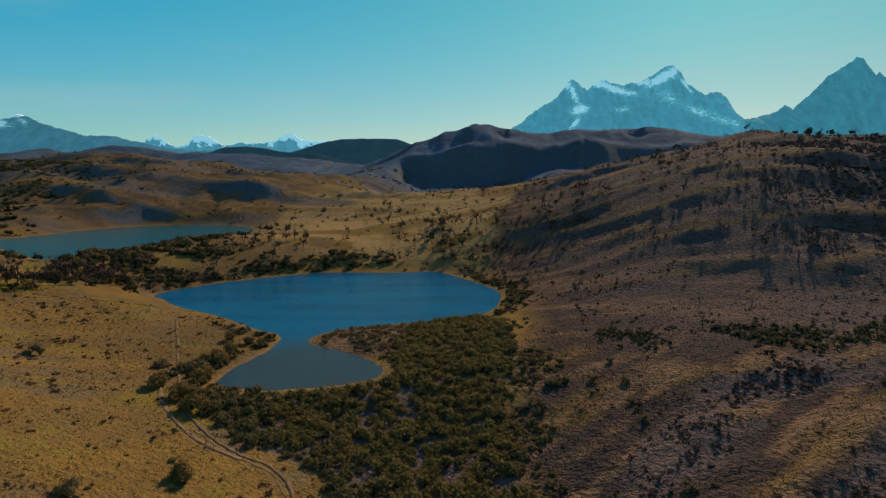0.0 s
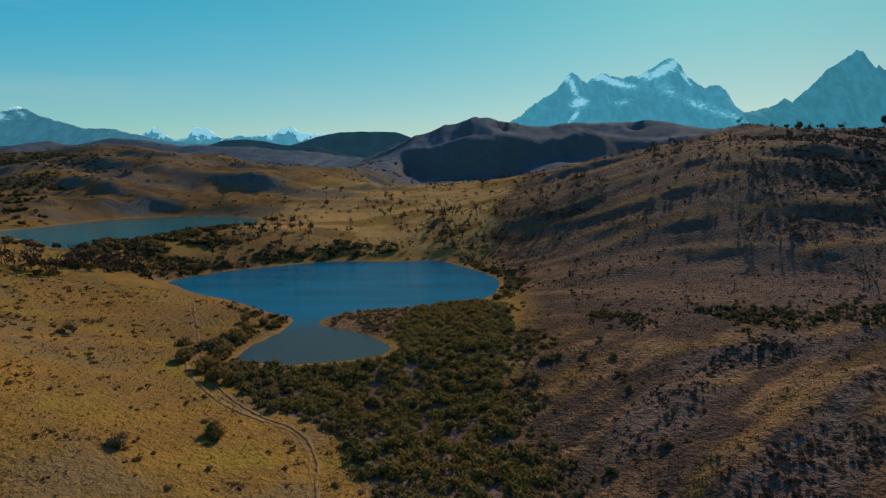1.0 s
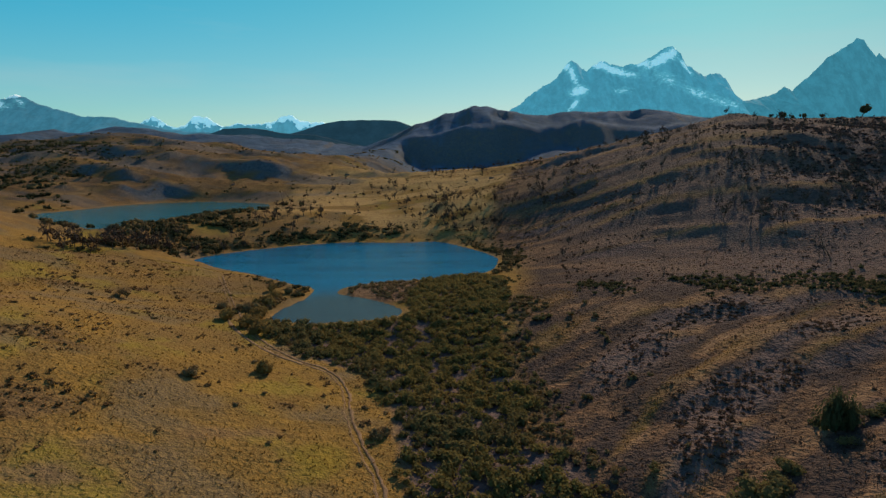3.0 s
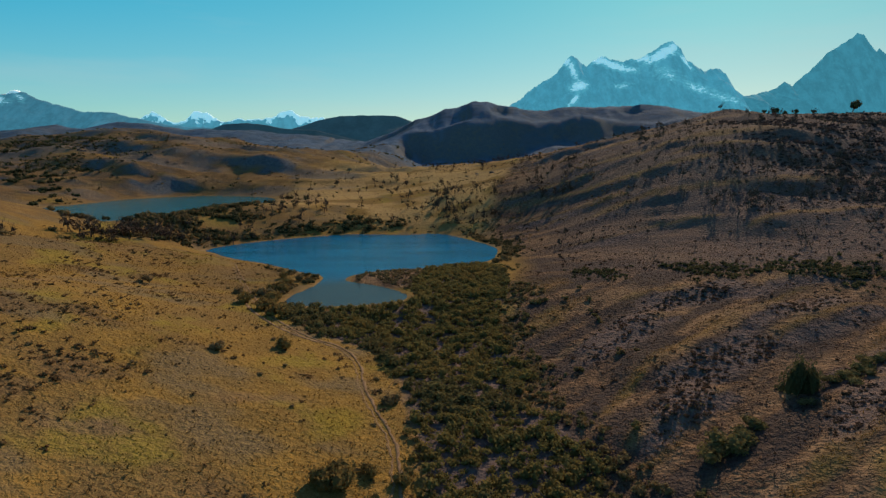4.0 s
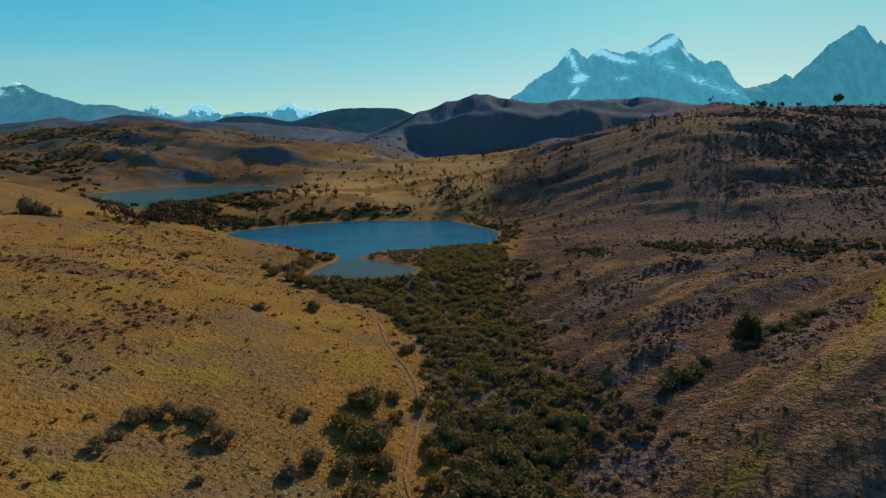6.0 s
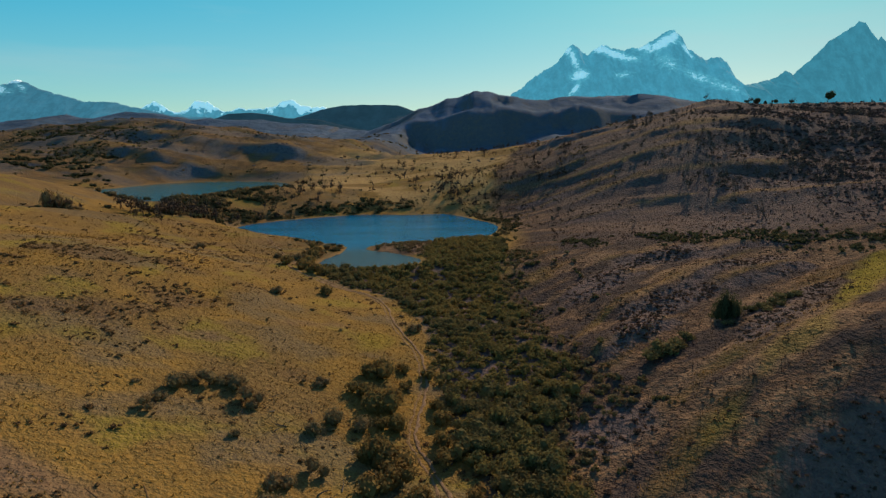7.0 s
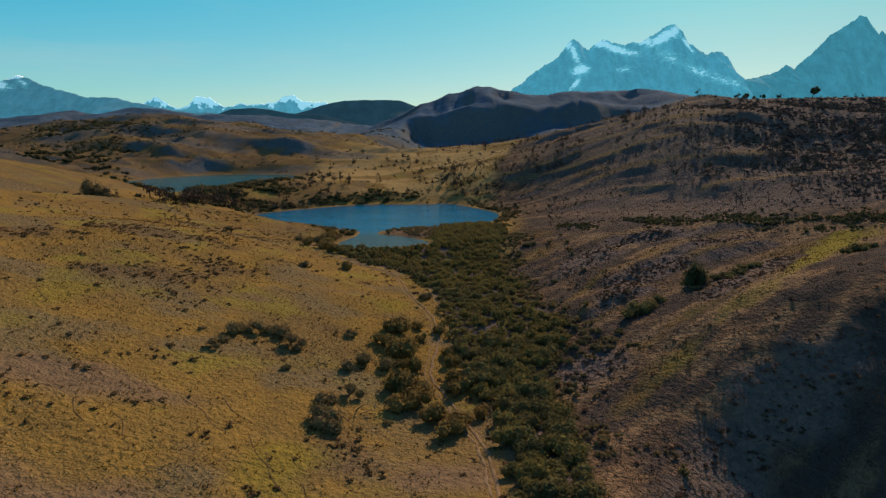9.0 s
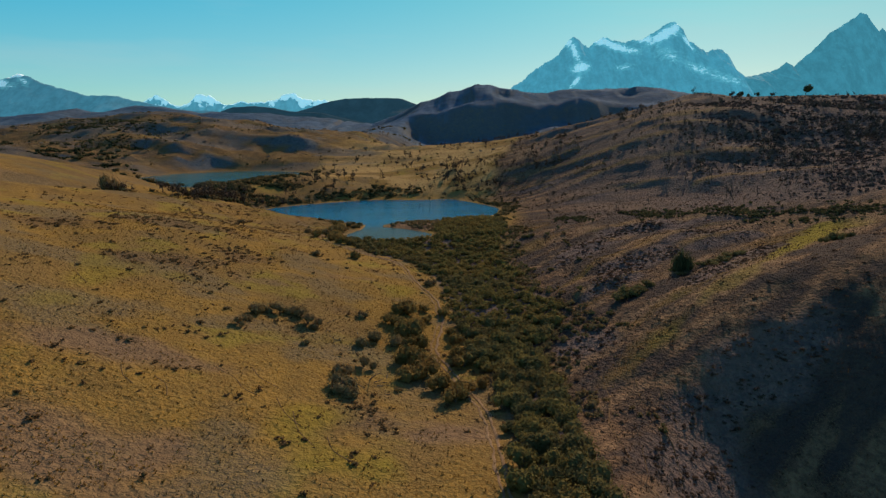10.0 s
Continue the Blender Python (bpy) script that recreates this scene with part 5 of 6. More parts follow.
tagged(strewn("brush", TINY, x, y, height(x, y) - 0.1, rng.uniform(0.25, 0.75, len(x)), rng.uniform(0, 6.28, len(x)), MAT_DRY),
       "leafless brown brush on the eastern slope", "brush", kind="stuff")
# thick dark scrub among the burnt trees
x, y = spots(21000, 60, 180, 80, 225)
dens = smooth(-0.1, 0.3, fbm((x * 0.84 - y * 0.54) / 22, (x * 0.54 + y * 0.84) / 7, 3, 29) + 0.45 * smooth(84, 112, x)) * smooth(60, 88, x) * smooth(78, 90, y) * (1 - 0.9 * smooth(196, 212, y))
dens *= 1 - 0.85 * scarps(x, y)[1]
ok = rng.uniform(0, 1, len(x)) < dens * 0.38
x, y = x[ok], y[ok]
tagged(strewn("slope_scrub", TINY, x, y, height(x, y) - 0.1, (0.2 + 0.45 * rng.uniform(0, 1, len(x))) * (1 + 1.1 * smooth(80, 105, x)), rng.uniform(0, 6.28, len(x)), MAT_ASH),
       "dark leafless scrub among the burnt trees", "scrub", kind="stuff")
# dark belt of shrubs where slope and spur meet
s = rng.uniform(0, 1, 1000) ** 0.8
x = np.interp(s, [0, 0.25, 0.6, 1], [12, 30, 58, 92]) + rng.normal(0, 1.8, 1000)
y = np.interp(s, [0, 0.25, 0.6, 1], [112, 92, 80, 68]) + rng.normal(0, 1.0, 1000) * (2.4 + 2.0 * s)
ok = rng.uniform(0, 1, 1000) < smooth(-0.3, 0.2, fbm(x / 9, y / 9, 2, 27) + 0.3 * smooth(50, 70, x))
x, y = x[ok], y[ok]
tagged(strewn("hedge", TINY, x, y, height(x, y) - 0.1, rng.uniform(0.4, 1.2, len(x)), rng.uniform(0, 6.28, len(x)), MAT_PINE),
       "dark green shrub belt at the foot of the slope", "shrubs", kind="stuff")

# low shrubs on the tongue of land between pond and cove
x, y = spots(900, -22, -4, 90, 114)
ok = (signed_distance(x, y, POND) > 1.6) & ~inside(x, y, THICKET) & (rng.uniform(0, 1, 900) < 0.35)
x, y = x[ok], y[ok]
tagged(strewn("point_shrubs", SPARSE, x, y, height(x, y) - 0.1, rng.uniform(0.4, 0.9, len(x)), rng.uniform(0, 6.28, len(x)), MAT_BROWN),
       "low brown shrubs on the tongue of land", "shrubs", kind="stuff")

# bushes between the pond and the far lake, and round both shores
x, y = spots(9000, -135, 30, 112, 250)
d1, d2 = signed_distance(x, y, POND), signed_distance(x, y, LAKE)
belt = smooth(2, 5, d2) * (1 - smooth(14, 34, d2)) * smooth(-122, -106, x) * (1 - smooth(186, 204, y)) * smooth(-0.35, 0.25, fbm(x / 11, y / 9, 3, 33))
shore = np.exp(-((d1 - 6) / 5) ** 2) * (y > 150) * smooth(-0.2, 0.2, fbm(x / 14, y / 8, 3, 34))
shore = np.maximum(shore, 1.5 * np.exp(-((d1 - 4) / 4.5) ** 2) * smooth(0, 6, x) * smooth(116, 124, y))
dens = np.maximum(belt * 1.5, shore * 1.0) + 0.07 * smooth(0.05, 0.4, fbm(x / 18, y / 10, 3, 35))
dens *= smooth(-20, 20, y - np.interp(x, [-135, -105, -75, -65], [175, 148, 150, 138])) * smooth(112, 120, y)
ok = (rng.uniform(0, 1, len(x)) < dens * 0.9) & (d1 > 1.5) & (d2 > 1.0)
x, y, kind = x[ok], y[ok], rng.uniform(0, 1, ok.sum())
for sel, mat, label in ((kind < 0.6, MAT_PINE, "dark bushes between the two lakes"), (kind >= 0.6, MAT_BROWN, "brown leafless bushes between the two lakes")):
    big = 0.75 + 1.15 * (1 - smooth(10, 30, signed_distance(x[sel], y[sel], LAKE)))
    tagged(strewn("bushes", BELT, x[sel], y[sel], height(x[sel], y[sel]) - 0.1, big * rng.uniform(0.45, 1.15, sel.sum()), rng.uniform(0, 6.28, sel.sum()), mat),
           label, "bushes", kind="stuff")

# the dark belts along the far lake's near shore and above the pond's head: line, number, spread
for line, count, wide in (([(-111, 150), (-102, 156), (-97, 166), (-89, 176), (-85, 190), (-80, 203)], 230, 2.4), ([(-92, 116), (-86, 134), (-79, 149), (-69, 160), (-56, 171), (-46, 181), (-34, 189), (-20, 191)], 300, 3.0)):
    along = open_spline(line, 20)
    w = rng.integers(0, len(along), count)
    x, y = along[w, 0] + rng.normal(0, wide, count), along[w, 1] + rng.normal(0, wide, count)
    ok = (signed_distance(x, y, LAKE) > 0.8) & (signed_distance(x, y, POND) > 1.2) & (rng.uniform(0, 1, count) < 0.35 + 0.65 * smooth(-0.3, 0.2, fbm(x / 9, y / 9, 2, 196)))
    x, y, tone = x[ok], y[ok], rng.uniform(0, 1, ok.sum()) < 0.62
    for sel, mat, label in ((tone, MAT_PINE, "dark evergreen bushes in a belt between the lakes"), (~tone, MAT_BROWN, "brown twiggy bushes in a belt between the lakes")):
        tagged(strewn("belt_bushes", BELT, x[sel], y[sel], height(x[sel], y[sel]) - 0.1, rng.uniform(0.7, 1.9, sel.sum()), rng.uniform(0, 6.28, sel.sum()), mat), label, "bushes", kind="stuff")

# bare brown trees between the lakes and at the head of the pond, singly: x, y, spread, number
GROVE = []
for k in range(6):
    stem, twigs = brushy(480 + k)
    tree = tagged(new("bare_tree"), "bare brown fine-twigged tree standing on the dry plain", "tree")
    mesh_object("trunk", *stem, MAT_BARK, tree)
    mesh_object("twig_crown", *twigs, MAT_TWIG, tree)
    GROVE.append(tree)
for cx, cy, wide, count, tall in ((-88, 122, 3.5, 12, 4.6), (-86, 132, 4, 14, 4.8), (-83, 144, 4, 10, 4.2), (-74, 160, 6, 10, 3.4), (-58, 194, 4, 5, 5.0), (-52, 202, 2, 3, 5.2), (-64, 188, 4, 5, 4.0),
                                  (-57, 280, 2, 2, 5.0), (-12, 230, 9, 16, 4.0), (-4, 212, 8, 18, 3.8), (8, 206, 7, 12, 3.6), (-26, 275, 12, 8, 3.8), (-40, 240, 14, 6, 3.2), (14, 190, 5, 10, 3.4), (-93, 94, 3, 4, 3.0), (-70, 238, 6, 6, 3.6)):
    for _ in range(count):
        x, y = rng.normal(cx, wide), rng.normal(cy, wide)
        if min(signed_distance(np.array([x]), np.array([y]), POND)[0], signed_distance(np.array([x]), np.array([y]), LAKE)[0]) > 1.2:
            plant(GROVE[rng.integers(6)], x, y, tall * rng.uniform(0.65, 1.2), rng.uniform(0, 6.28), "bare trees on the plain")

# brush crowding the pond's eastern and western banks
x, y = spots(2600, -46, 26, 74, 190)
d1 = signed_distance(x, y, POND)
bank = np.exp(-((d1 - 3.2) / 2.6) ** 2) * np.maximum(smooth(2, 8, x) * smooth(118, 126, y), 0.8 * smooth(28, 31, -x) * (1 - smooth(106, 114, y)))
ok = (d1 > 0.9) & (rng.uniform(0, 1, len(x)) < 1.6 * bank) & ~inside(x, y, THICKET)
x, y = x[ok], y[ok]
tone = rng.uniform(0, 1, len(x)) < 0.5
for sel, mat, label in ((tone, MAT_PINE, "dark brush crowding the pond bank"), (~tone, MAT_BROWN, "brown brush crowding the pond bank")):
    tagged(strewn("bank_brush", BELT, x[sel], y[sel], height(x[sel], y[sel]) - 0.1, rng.uniform(0.5, 1.25, sel.sum()), rng.uniform(0, 6.28, sel.sum()), mat), label, "brush", kind="stuff")

# sparse bare trees and bushes over the middle plain and the far western hills
x, y = spots(2400, -70, 52, 180, 350)
ok = (signed_distance(x, y, POND) > 3) & (rng.uniform(0, 1, len(x)) < 0.02 + 0.4 * smooth(-0.1, 0.35, fbm(x / 20, y / 20, 3, 45)) * smooth(-26, 10, x))
x, y = x[ok], y[ok]
bushy = [joined(*brushy(450 + k)) for k in range(8)]
tagged(strewn("bare_trees", bushy, x, y, height(x, y), 1.5 + 2.6 * rng.uniform(0, 1, len(x)) ** 2, rng.uniform(0, 6.28, len(x)), MAT_TWIG),
       "scattered bare brown trees on the golden plain", "trees", kind="stuff")
x, y = spots(17000, -460, 80, 185, 700)
ok = (signed_distance(x, y, LAKE) > 2) & (signed_distance(x, y, POND) > 2)
ok &= rng.uniform(0, 1, len(x)) < (0.05 + 0.6 * smooth(0.05, 0.45, fbm(x / 42, y / 26, 4, 55) + bump(x, y, -225, 345, 0.9, 45))) * (1 - 0.85 * smooth(-85, -55, x) * (1 - smooth(300, 360, y)))
x, y, kind = x[ok], y[ok], rng.uniform(0, 1, ok.sum())
for sel, mat, label in ((kind < 0.55, MAT_PINE, "dark evergreen scrub dotted over the far hills"), (kind >= 0.55, MAT_BROWN, "brown leafless scrub dotted over the far hills")):
    tagged(strewn("far_scrub", TINY, x[sel], y[sel], height(x[sel], y[sel]) - 0.15, (0.4 + 1.4 * rng.uniform(0, 1, sel.sum()) ** 2) * (1 + smooth(380, 600, y[sel])), rng.uniform(0, 6.28, sel.sum()), mat),
           label, "scrub", kind="stuff")
# scrub on the banks west of the far lake, behind the meadow's crest
x, y = spots(3400, -330, -95, 118, 300)
d2 = signed_distance(x, y, LAKE)
line = np.interp(x, [-330, -250, -215, -175, -160, -120, -95], [275, 268, 262, 246, 215, 160, 118])
ok = (d2 > 1.5) & (x < -158) & (np.abs(y - line) < 16) & (rng.uniform(0, 1, len(x)) < 0.75 * smooth(-0.3, 0.3, fbm(x / 16, y / 12, 3, 57)))
x, y = x[ok], y[ok]
tagged(strewn("bank_scrub", SPARSE, x, y, height(x, y) - 0.1, rng.uniform(1.0, 2.6, len(x)), rng.uniform(0, 6.28, len(x)), MAT_PINE),
       "dark brown scrub along the lake bank", "scrub", kind="stuff")

x, y = spots(2200, -310, -165, 268, 380)
ok = rng.uniform(0, 1, len(x)) < 0.9 * smooth(0.35, 0.75, np.maximum(swell(x, y, -238, 342, 1, 34, 22, 0), swell(x, y, -205, 290, 0.9, 22, 16, -20)) + 0.4 * fbm(x / 12, y / 9, 3, 58))
x, y = x[ok], y[ok]
tagged(strewn("hill_scrub", TINY, x, y, height(x, y) - 0.1, rng.uniform(0.8, 2.4, len(x)), rng.uniform(0, 6.28, len(x)), MAT_PINE),
       "dense dark scrub covering a far hillside", "scrub", kind="stuff")
# mats of low brush over the plain and round the head of the pond
x, y = spots(16000, -80, 52, 150, 350)
d1 = signed_distance(x, y, POND)
mats = smooth(0.0, 0.35, fbm(x / 16, y / 6, 4, 59)) * (0.10 + 0.9 * smooth(-28, 2, x + 0.1 * (y - 200)))
mats = np.maximum(mats, 1.4 * np.maximum(swell(x, y, -24, 197, 1, 13, 4, 0), swell(x, y, 12, 184, 1, 9, 5, -20)))
ok = (d1 > 1.2) & (signed_distance(x, y, LAKE) > 2) & (rng.uniform(0, 1, len(x)) < 0.55 * mats)
x, y = x[ok], y[ok]
tagged(strewn("plain_brush", TINY, x, y, height(x, y) - 0.1, rng.uniform(0.28, 0.8, len(x)), rng.uniform(0, 6.28, len(x)), MAT_BROWN),
       "brown mats of low brush over the plain", "brush", kind="stuff")


def tuft(seed, blades=5, spread=0.7):
    """A grass tussock: narrow bent blades leaning out from one foot."""
    r = np.random.default_rng(seed)
    v, f = [], []
    for _ in range(blades):
        a, l = r.uniform(0, 6.28), r.uniform(0.25, 1.0) * spread
        d, n = np.array([math.cos(a), math.sin(a), 0]), np.array([-math.sin(a), math.cos(a), 0])
        w, h = r.uniform(0.12, 0.24), r.uniform(0.35, 0.8)
        i = len(v)
        v += [d * 0.12 - n * w, d * 0.12 + n * w, d * l + np.array([0, 0, h]) + n * w * 0.3, d * l + np.array([0, 0, h]) - n * w * 0.3]
        f.append((i, i + 1, i + 2, i + 3))
    return np.array(v), np.array(f)


TUFTS = [tuft(700 + k) for k in range(8)]
CUSHIONS = [leaf_cloud(720 + k, 16, 0.2, 2 + k % 2, wide=1.2, tall=0.6 + 0.1 * (k % 3), core=(4, 3)) for k in range(9)]


def clear_of_path(x, y, gap=0.6):
    d = np.full(len(x), 1e9)
    for px, py in PATH_LINE[::2]:
        d = np.minimum(d, (x - px) ** 2 + (y - py) ** 2)
    return d > gap * gap


x, y = spots(46000, -85, 8, -42, 125)
ok = (field_east(x, y) < 0.5) & (signed_distance(x, y, POND) > 1.2) & ~inside(x, y, THICKET) & clear_of_path(x, y)
ok &= rng.uniform(0, 1, len(x)) < 0.25 + 0.75 * smooth(-0.2, 0.4, fbm(x / 9, y / 9, 3, 75))
x, y = x[ok], y[ok]
tagged(strewn("meadow_grass", TUFTS, x, y, height(x, y) - 0.02, rng.uniform(0.12, 0.34, len(x)), rng.uniform(0, 6.28, len(x)), MAT_TUFT),
       "dry golden tussock grass on the meadow", "grass", kind="stuff")
x, y = spots(42000, -100, 8, -46, 125)
ok = (field_east(x, y) < 0.5) & (signed_distance(x, y, POND) > 1.2) & clear_of_path(x, y)
ok &= rng.uniform(0, 1, len(x)) < 0.022 + 0.17 * smooth(0.05, 0.45, fbm(x / 13, y / 9, 4, 77)) + 0.6 * meadow_scrub(x, y)
x, y = x[ok], y[ok]
tagged(strewn("meadow_cushions", CUSHIONS, x, y, height(x, y) - 0.05, 0.16 + 0.55 * rng.uniform(0, 1, len(x)) ** 2.2, rng.uniform(0, 6.28, len(x)), MAT_CUSHION),
       "low brown cushion shrubs dotted over the meadow", "shrubs", kind="stuff")
x, y = spots(38000, 4, 95, -42, 110)
ok = (field_east(x, y) > 0.3) & (signed_distance(x, y, POND) > 1.2) & ~inside(x, y, THICKET)
ok &= rng.uniform(0, 1, len(x)) < 0.35 + 0.65 * smooth(-0.3, 0.3, fbm(x / 7, y / 7, 3, 79))
x, y = x[ok], y[ok]
dusk, gold = dark_heath(x, y), gold_heath(x, y)
half = rng.uniform(0, 1, len(x)) < 0.75 * (1 - 0.92 * dusk)
tagged(strewn("heath_grass", TUFTS, x[half], y[half], height(x[half], y[half]) - 0.02, rng.uniform(0.13, 0.30, half.sum()), rng.uniform(0, 6.28, half.sum()), MAT_HEATH),
       "brown tussock grass on the heath", "grass", kind="stuff")
half = ~half & (rng.uniform(0, 1, len(x)) < 0.12 + 0.8 * dusk)
bx, by = spots(70000, 8, 85, -12, 105)
ok = (rng.uniform(0, 1, len(bx)) < 0.75 * gold_heath(bx, by)) & ~inside(bx, by, THICKET) & (signed_distance(bx, by, POND) > 1)
bx, by = bx[ok], by[ok]
tagged(strewn("golden_grass", TUFTS, bx, by, height(bx, by) - 0.02, rng.uniform(0.10, 0.24, len(bx)), rng.uniform(0, 6.28, len(bx)), MAT_GOLD),
       "golden tussock grass, coloured as sunlit, along the heath crests", "grass", kind="stuff")
tagged(strewn("heath_cushions", CUSHIONS, x[half], y[half], height(x[half], y[half]) - 0.05, rng.uniform(0.2, 0.55, half.sum()), rng.uniform(0, 6.28, half.sum()), MAT_DRY),
       "low dark heath cushions", "shrubs", kind="stuff")


# ---- the footpath ----
def path_material():
    m, nt, b = material("trodden_earth")
    p = position(nt)
    c = mixed(nt, ramp(nt, grain(nt, p, 1.1, 4), 0.35, 0.65), (0.27, 0.175, 0.104), (0.18, 0.112, 0.066))
    c = mixed(nt, ramp(nt, grain(nt, p, 9.0, 3), 0.4, 0.7, 0, 0.5), c, (0.31, 0.225, 0.14))
    nt.links.new(c, b.inputs["Base Color"])
    relief_bump(nt, b, grain(nt, p, 6.0, 4), 0.6, 0.1)
    return m


def build_path(line, across, name, label, mat=None):
    t = np.gradient(line, axis=0)
    n = np.stack([-t[:, 1], t[:, 0]], -1) / np.linalg.norm(t, axis=1)[:, None]
    faces, k = [], len(across)
    wide = 1 + 0.25 * np.sin(np.arange(len(line)) * 0.37) + 0.15 * np.sin(np.arange(len(line)) * 1.1)
    offs, ups = np.array(across, float).T
    e = line[:, None] + n[:, None] * (wide[:, None] * offs)[..., None]
    z = 0.5 * height(line[:, 0], line[:, 1])[:, None] + 0.5 * height(e[..., 0], e[..., 1]) + ups
    verts = np.concatenate([e, z[..., None]], -1).reshape(-1, 3)
    for i in range(len(line) - 1):
        for j in range(k - 1):
            faces.append((i * k + j, i * k + j + 1, (i + 1) * k + j + 1, (i + 1) * k + j))
    ob = mesh_object(name, verts, faces, mat or MAT_PATH, flat=False)
    return tagged(ob, label, "path", kind="structure")


MAT_PATH = path_material()
MAT_TRACK = bark_material("worn_peat", (0.190, 0.118, 0.058), (0.125, 0.080, 0.042))
fine_line = open_spline(PATH_LINE[::4], 9)
build_path(fine_line, [(-0.60, -0.10), (-0.50, 0.07), (-0.40, 0.01), (-0.30, 0.08), (-0.20, -0.14), (0.12, -0.14), (0.19, 0.08), (0.30, 0.01), (0.42, 0.10), (0.53, -0.10)], "path",
           "narrow trodden earth footpath beside the thicket")
side = open_spline([(-40, 84), (-37.5, 76), (-33, 67.5), (-27, 61), (-21, 58)], 12)
build_path(side, [(-0.3, -0.05), (-0.2, 0.09), (0, 0.03), (0.2, 0.09), (0.3, -0.05)], "path", "faint side track in the meadow grass")

for trail in ([(-38.8, -10.5), (-37.6, -12.4), (-36, -13.6)], [(-35.1, -11.2), (-33.4, -12.4), (-32.4, -14.4)], [(-30.9, -6.3), (-28.2, -7.8), (-26.6, -9.8), (-24.6, -10.8)], [(-27.4, -4.5), (-25.6, -6.8), (-23.4, -8.1)],
              [(-23, -10.3), (-21.4, -13.2), (-19.2, -15.5)], [(-20.7, -12.7), (-19.4, -16), (-17.4, -18.6)], [(-16.5, -16.7), (-15.4, -19.2), (-13.4, -20.9)], [(-59, 16), (-56, 11), (-52.5, 7.5)],
              [(17.7, 3.1), (16.5, -4.4), (16.5, -7.6), (17.1, -9.8), (17.8, -11.8), (16.7, -17.4)], [(13.5, 1.6), (13, -4.4), (11.4, -10.9), (11.4, -14.8), (11.5, -17.8)], [(19.5, -1.9), (19.2, -4.5), (19.8, -7)],
              [(21, -2.7), (21.2, -4.3), (20.6, -6.6)], [(13.7, -14.3), (12.8, -18.9)]):
    build_path(open_spline(trail, 14), [(-0.07, -0.06), (-0.03, 0.035), (0, 0.02), (0.03, 0.035), (0.07, -0.06)], "path", "thin animal track worn into the turf", MAT_TRACK)


# rock outcrops breaking the turf of the far hills
def rock_material():
    m, nt, b = material("outcrop_rock")
    p = position(nt)
    colour = mixed(nt, ramp(nt, grain(nt, p, 0.5, 5), 0.35, 0.65), (0.055, 0.052, 0.054), (0.13, 0.115, 0.105))
    nt.links.new(colour, b.inputs["Base Color"])
    relief_bump(nt, b, grain(nt, p, 0.8, 5), 0.8, 0.4)
    return m


def outcrop(seed):
    """A low broken rib of rock: a few wedge-shaped blocks leaning on one another."""
    r = np.random.default_rng(seed)
    v, f = [], []
    for _ in range(5):
        cx, cy, w, d, h = r.normal(0, 0.55), r.normal(0, 0.3), r.uniform(0.3, 0.6), r.uniform(0.25, 0.45), r.uniform(0.2, 0.5)
        i = len(v)
        for z, k in ((-0.2, 1.0), (h, 0.62)):
            for sx, sy in ((-1, -1), (1, -1), (1, 1), (-1, 1)):
                v.append((cx + sx * w * k * r.uniform(0.8, 1.2), cy + sy * d * k * r.uniform(0.8, 1.2), z * r.uniform(0.75, 1.1) if z > 0 else z))
        f += [(i + 4, i + 5, i + 6, i + 7), (i, i + 1, i + 5, i + 4), (i + 1, i + 2, i + 6, i + 5), (i + 2, i + 3, i + 7, i + 6), (i + 3, i, i + 4, i + 7)]
    return np.array(v, float), np.array(f)


x, y = spots(2600, -430, 40, 250, 640)
ok = (signed_distance(x, y, LAKE) > 4) & (rng.uniform(0, 1, len(x)) < 0.75 * smooth(0.15, 0.5, fbm(x / 50, y / 26, 4, 95)))
x, y = x[ok], y[ok]
tagged(strewn("rock_outcrops", [outcrop(900 + k) for k in range(6)], x, y, height(x, y), rng.uniform(0.5, 1.7, len(x)), rng.normal(0, 0.4, len(x)), rock_material()),
       "dark grey rock ribs showing through the far turf", "rocks", kind="stuff")

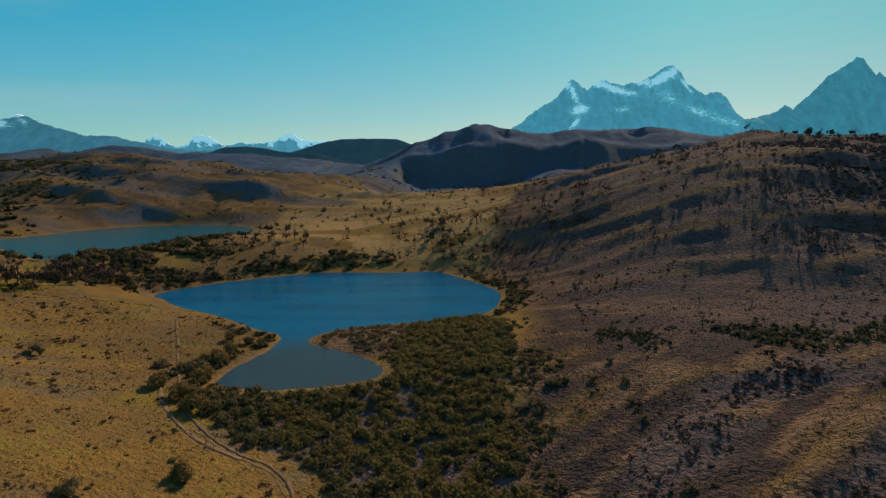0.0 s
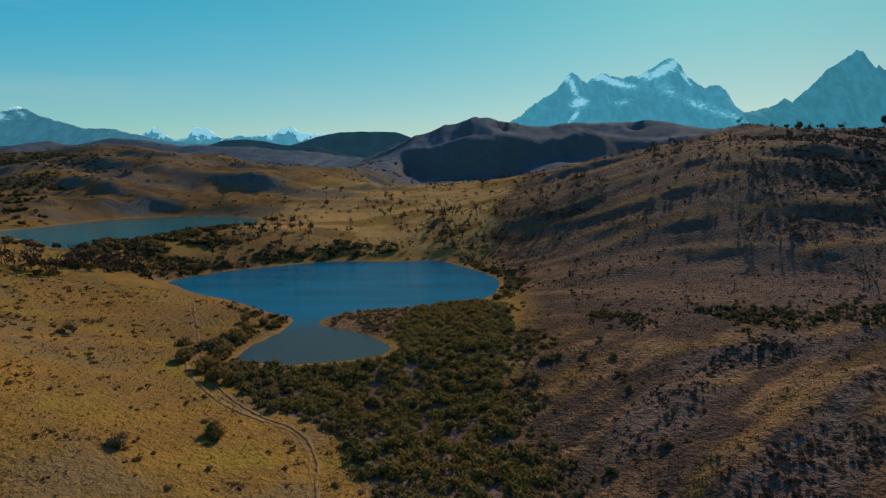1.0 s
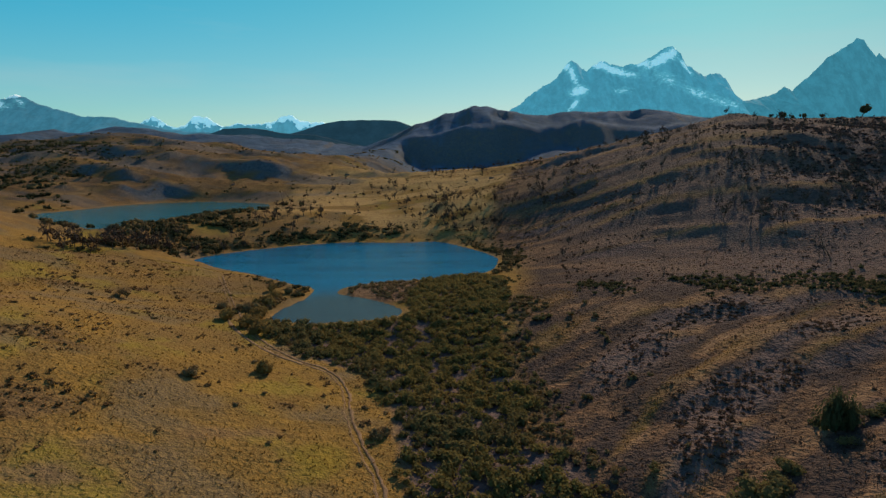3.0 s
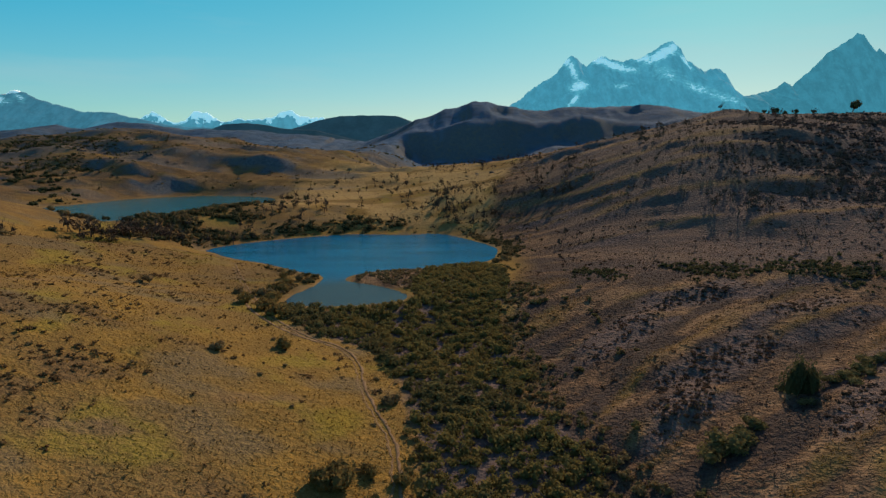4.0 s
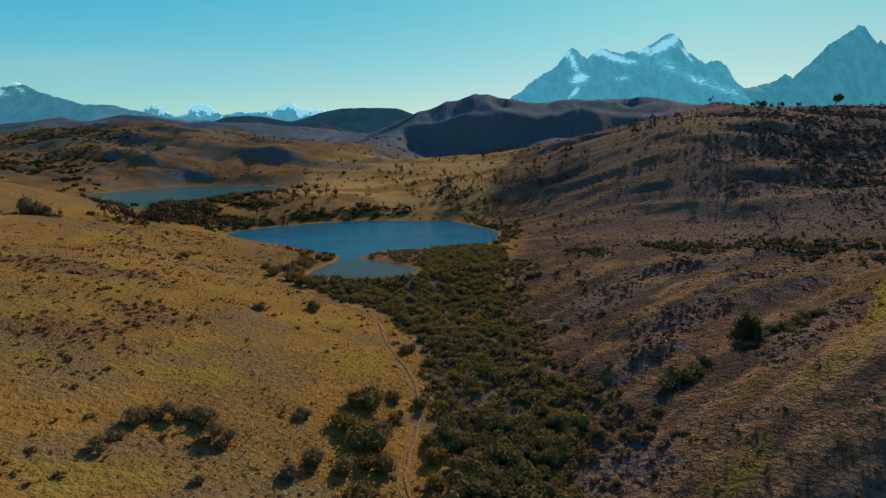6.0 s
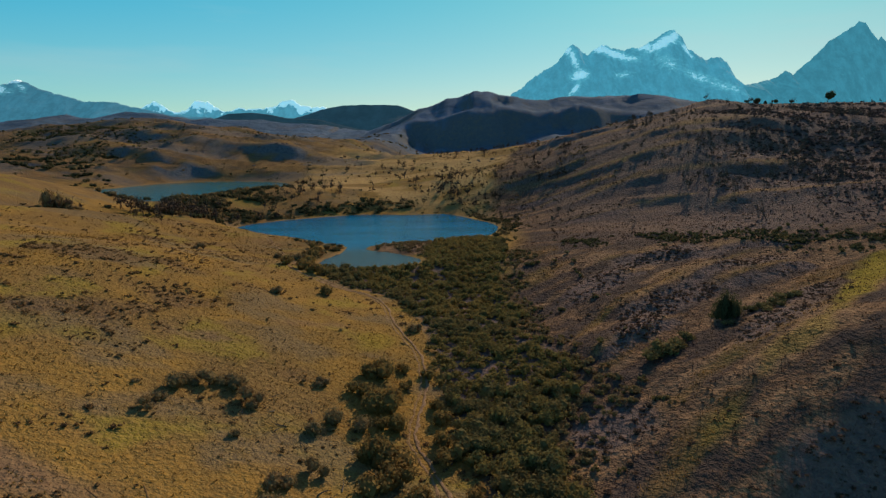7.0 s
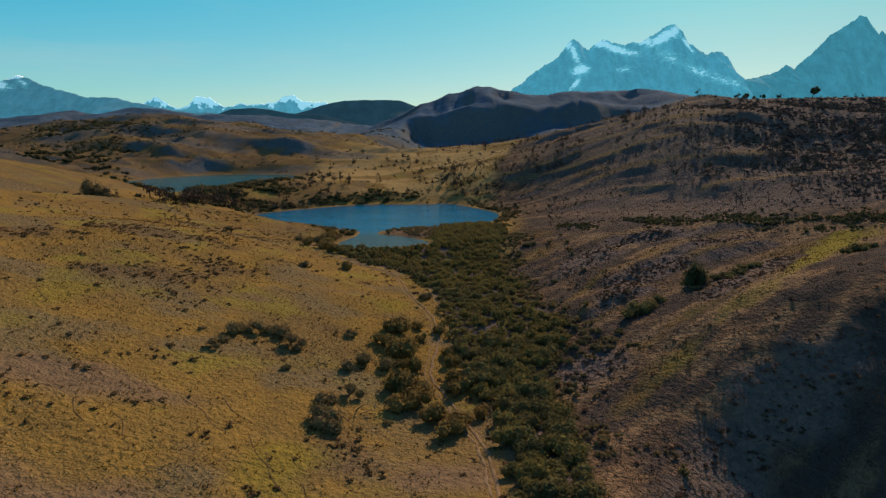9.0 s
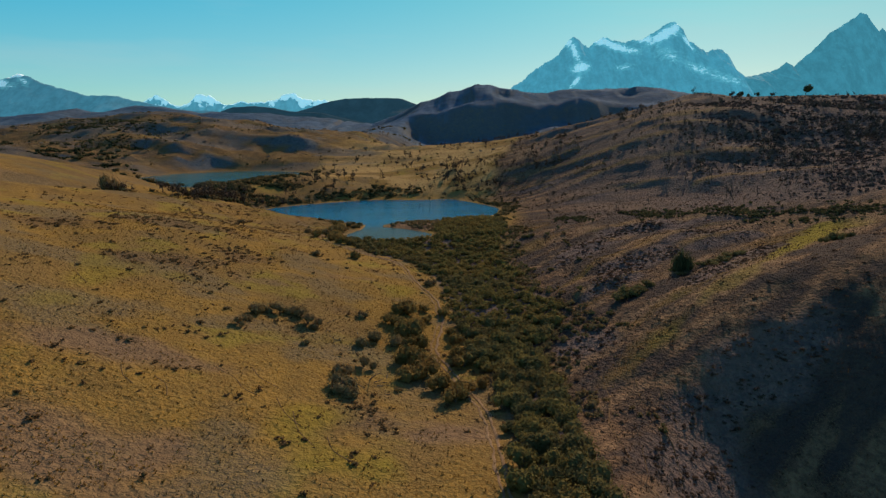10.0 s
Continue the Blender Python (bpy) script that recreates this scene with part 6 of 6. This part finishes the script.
# dead branches and saplings lying or standing about the meadow's edge
STICKS = [joined(*bare_tree(800 + k, 5, 1, lean=0.3, thick=0.03)) for k in range(5)]
for k, (x, y, s, tip) in enumerate((( -21.5, 10.6, 2.2, 80), (-19.6, 8.2, 2.0, 70), (-18.0, 12.4, 1.8, 85), (-14.4, -1.6, 2.8, 40), (-15.8, -3.4, 2.2, 88), (-22.4, 13.4, 1.6, 84),
                                    (-12.6, -0.4, 2.0, 86), (-13.4, -3.0, 1.8, 82), (-17.6, 6.0, 1.6, 75), (-24.4, 9.6, 1.5, 88), (-9.4, 45.0, 1.6, 86), (-13.9, -2.2, 1.6, 78), (-14.8, -4.0, 1.5, 84), (-13.0, -1.8, 1.4, 84), (-11.9, -4.6, 2.0, 87), (-20.4, 6.9, 1.5, 82))):
    ob = mesh_object("fallen_branch", *STICKS[k % 5], MAT_SILVER)
    z = float(height(np.array([x]), np.array([y]))[0])
    ob.matrix_basis = Matrix.LocRotScale((x, y, z + 0.06), Euler((radians(tip), 0, rng.uniform(0, 6.28)), "XYZ"), Vector((s, s, s)))
    tagged(ob, "bleached dead branch lying on the dry grass", "branch", "dead branches")
SAPLINGS = [joined(*bare_tree(820 + k, 8, 2, lean=0.1, thick=0.014)) for k in range(6)]
x, y = spots(900, 6, 17, -24, 34)
ok = (rng.uniform(0, 1, 900) < smooth(-0.2, 0.4, fbm(x / 6, y / 6, 2, 85)) * 0.3) & ~inside(x, y, THICKET)
x, y = x[ok], y[ok]
tagged(strewn("saplings", SAPLINGS, x, y, height(x, y), rng.uniform(1.0, 2.2, len(x)), rng.uniform(0, 6.28, len(x)), MAT_SILVER),
       "pale leafless saplings beside the thicket", "saplings", kind="stuff")
x, y = spots(2400, 9, 58, -22, 46)
ok = (rng.uniform(0, 1, 2400) < smooth(-0.25, 0.35, fbm(x / 7, y / 7, 3, 86)) * 0.6) & ~inside(x, y, THICKET)
x, y = x[ok], y[ok]
tagged(strewn("burnt_twigs", SAPLINGS, x, y, height(x, y), rng.uniform(0.6, 1.7, len(x)), rng.uniform(0, 6.28, len(x)), MAT_BARK),
       "charred leafless twigs standing over the brown heath", "twigs", kind="stuff")

for k in (*OLIVE, *LEAFY, *DUSKY, *BARE, *GHOST, *GROVE):
    bury(k)
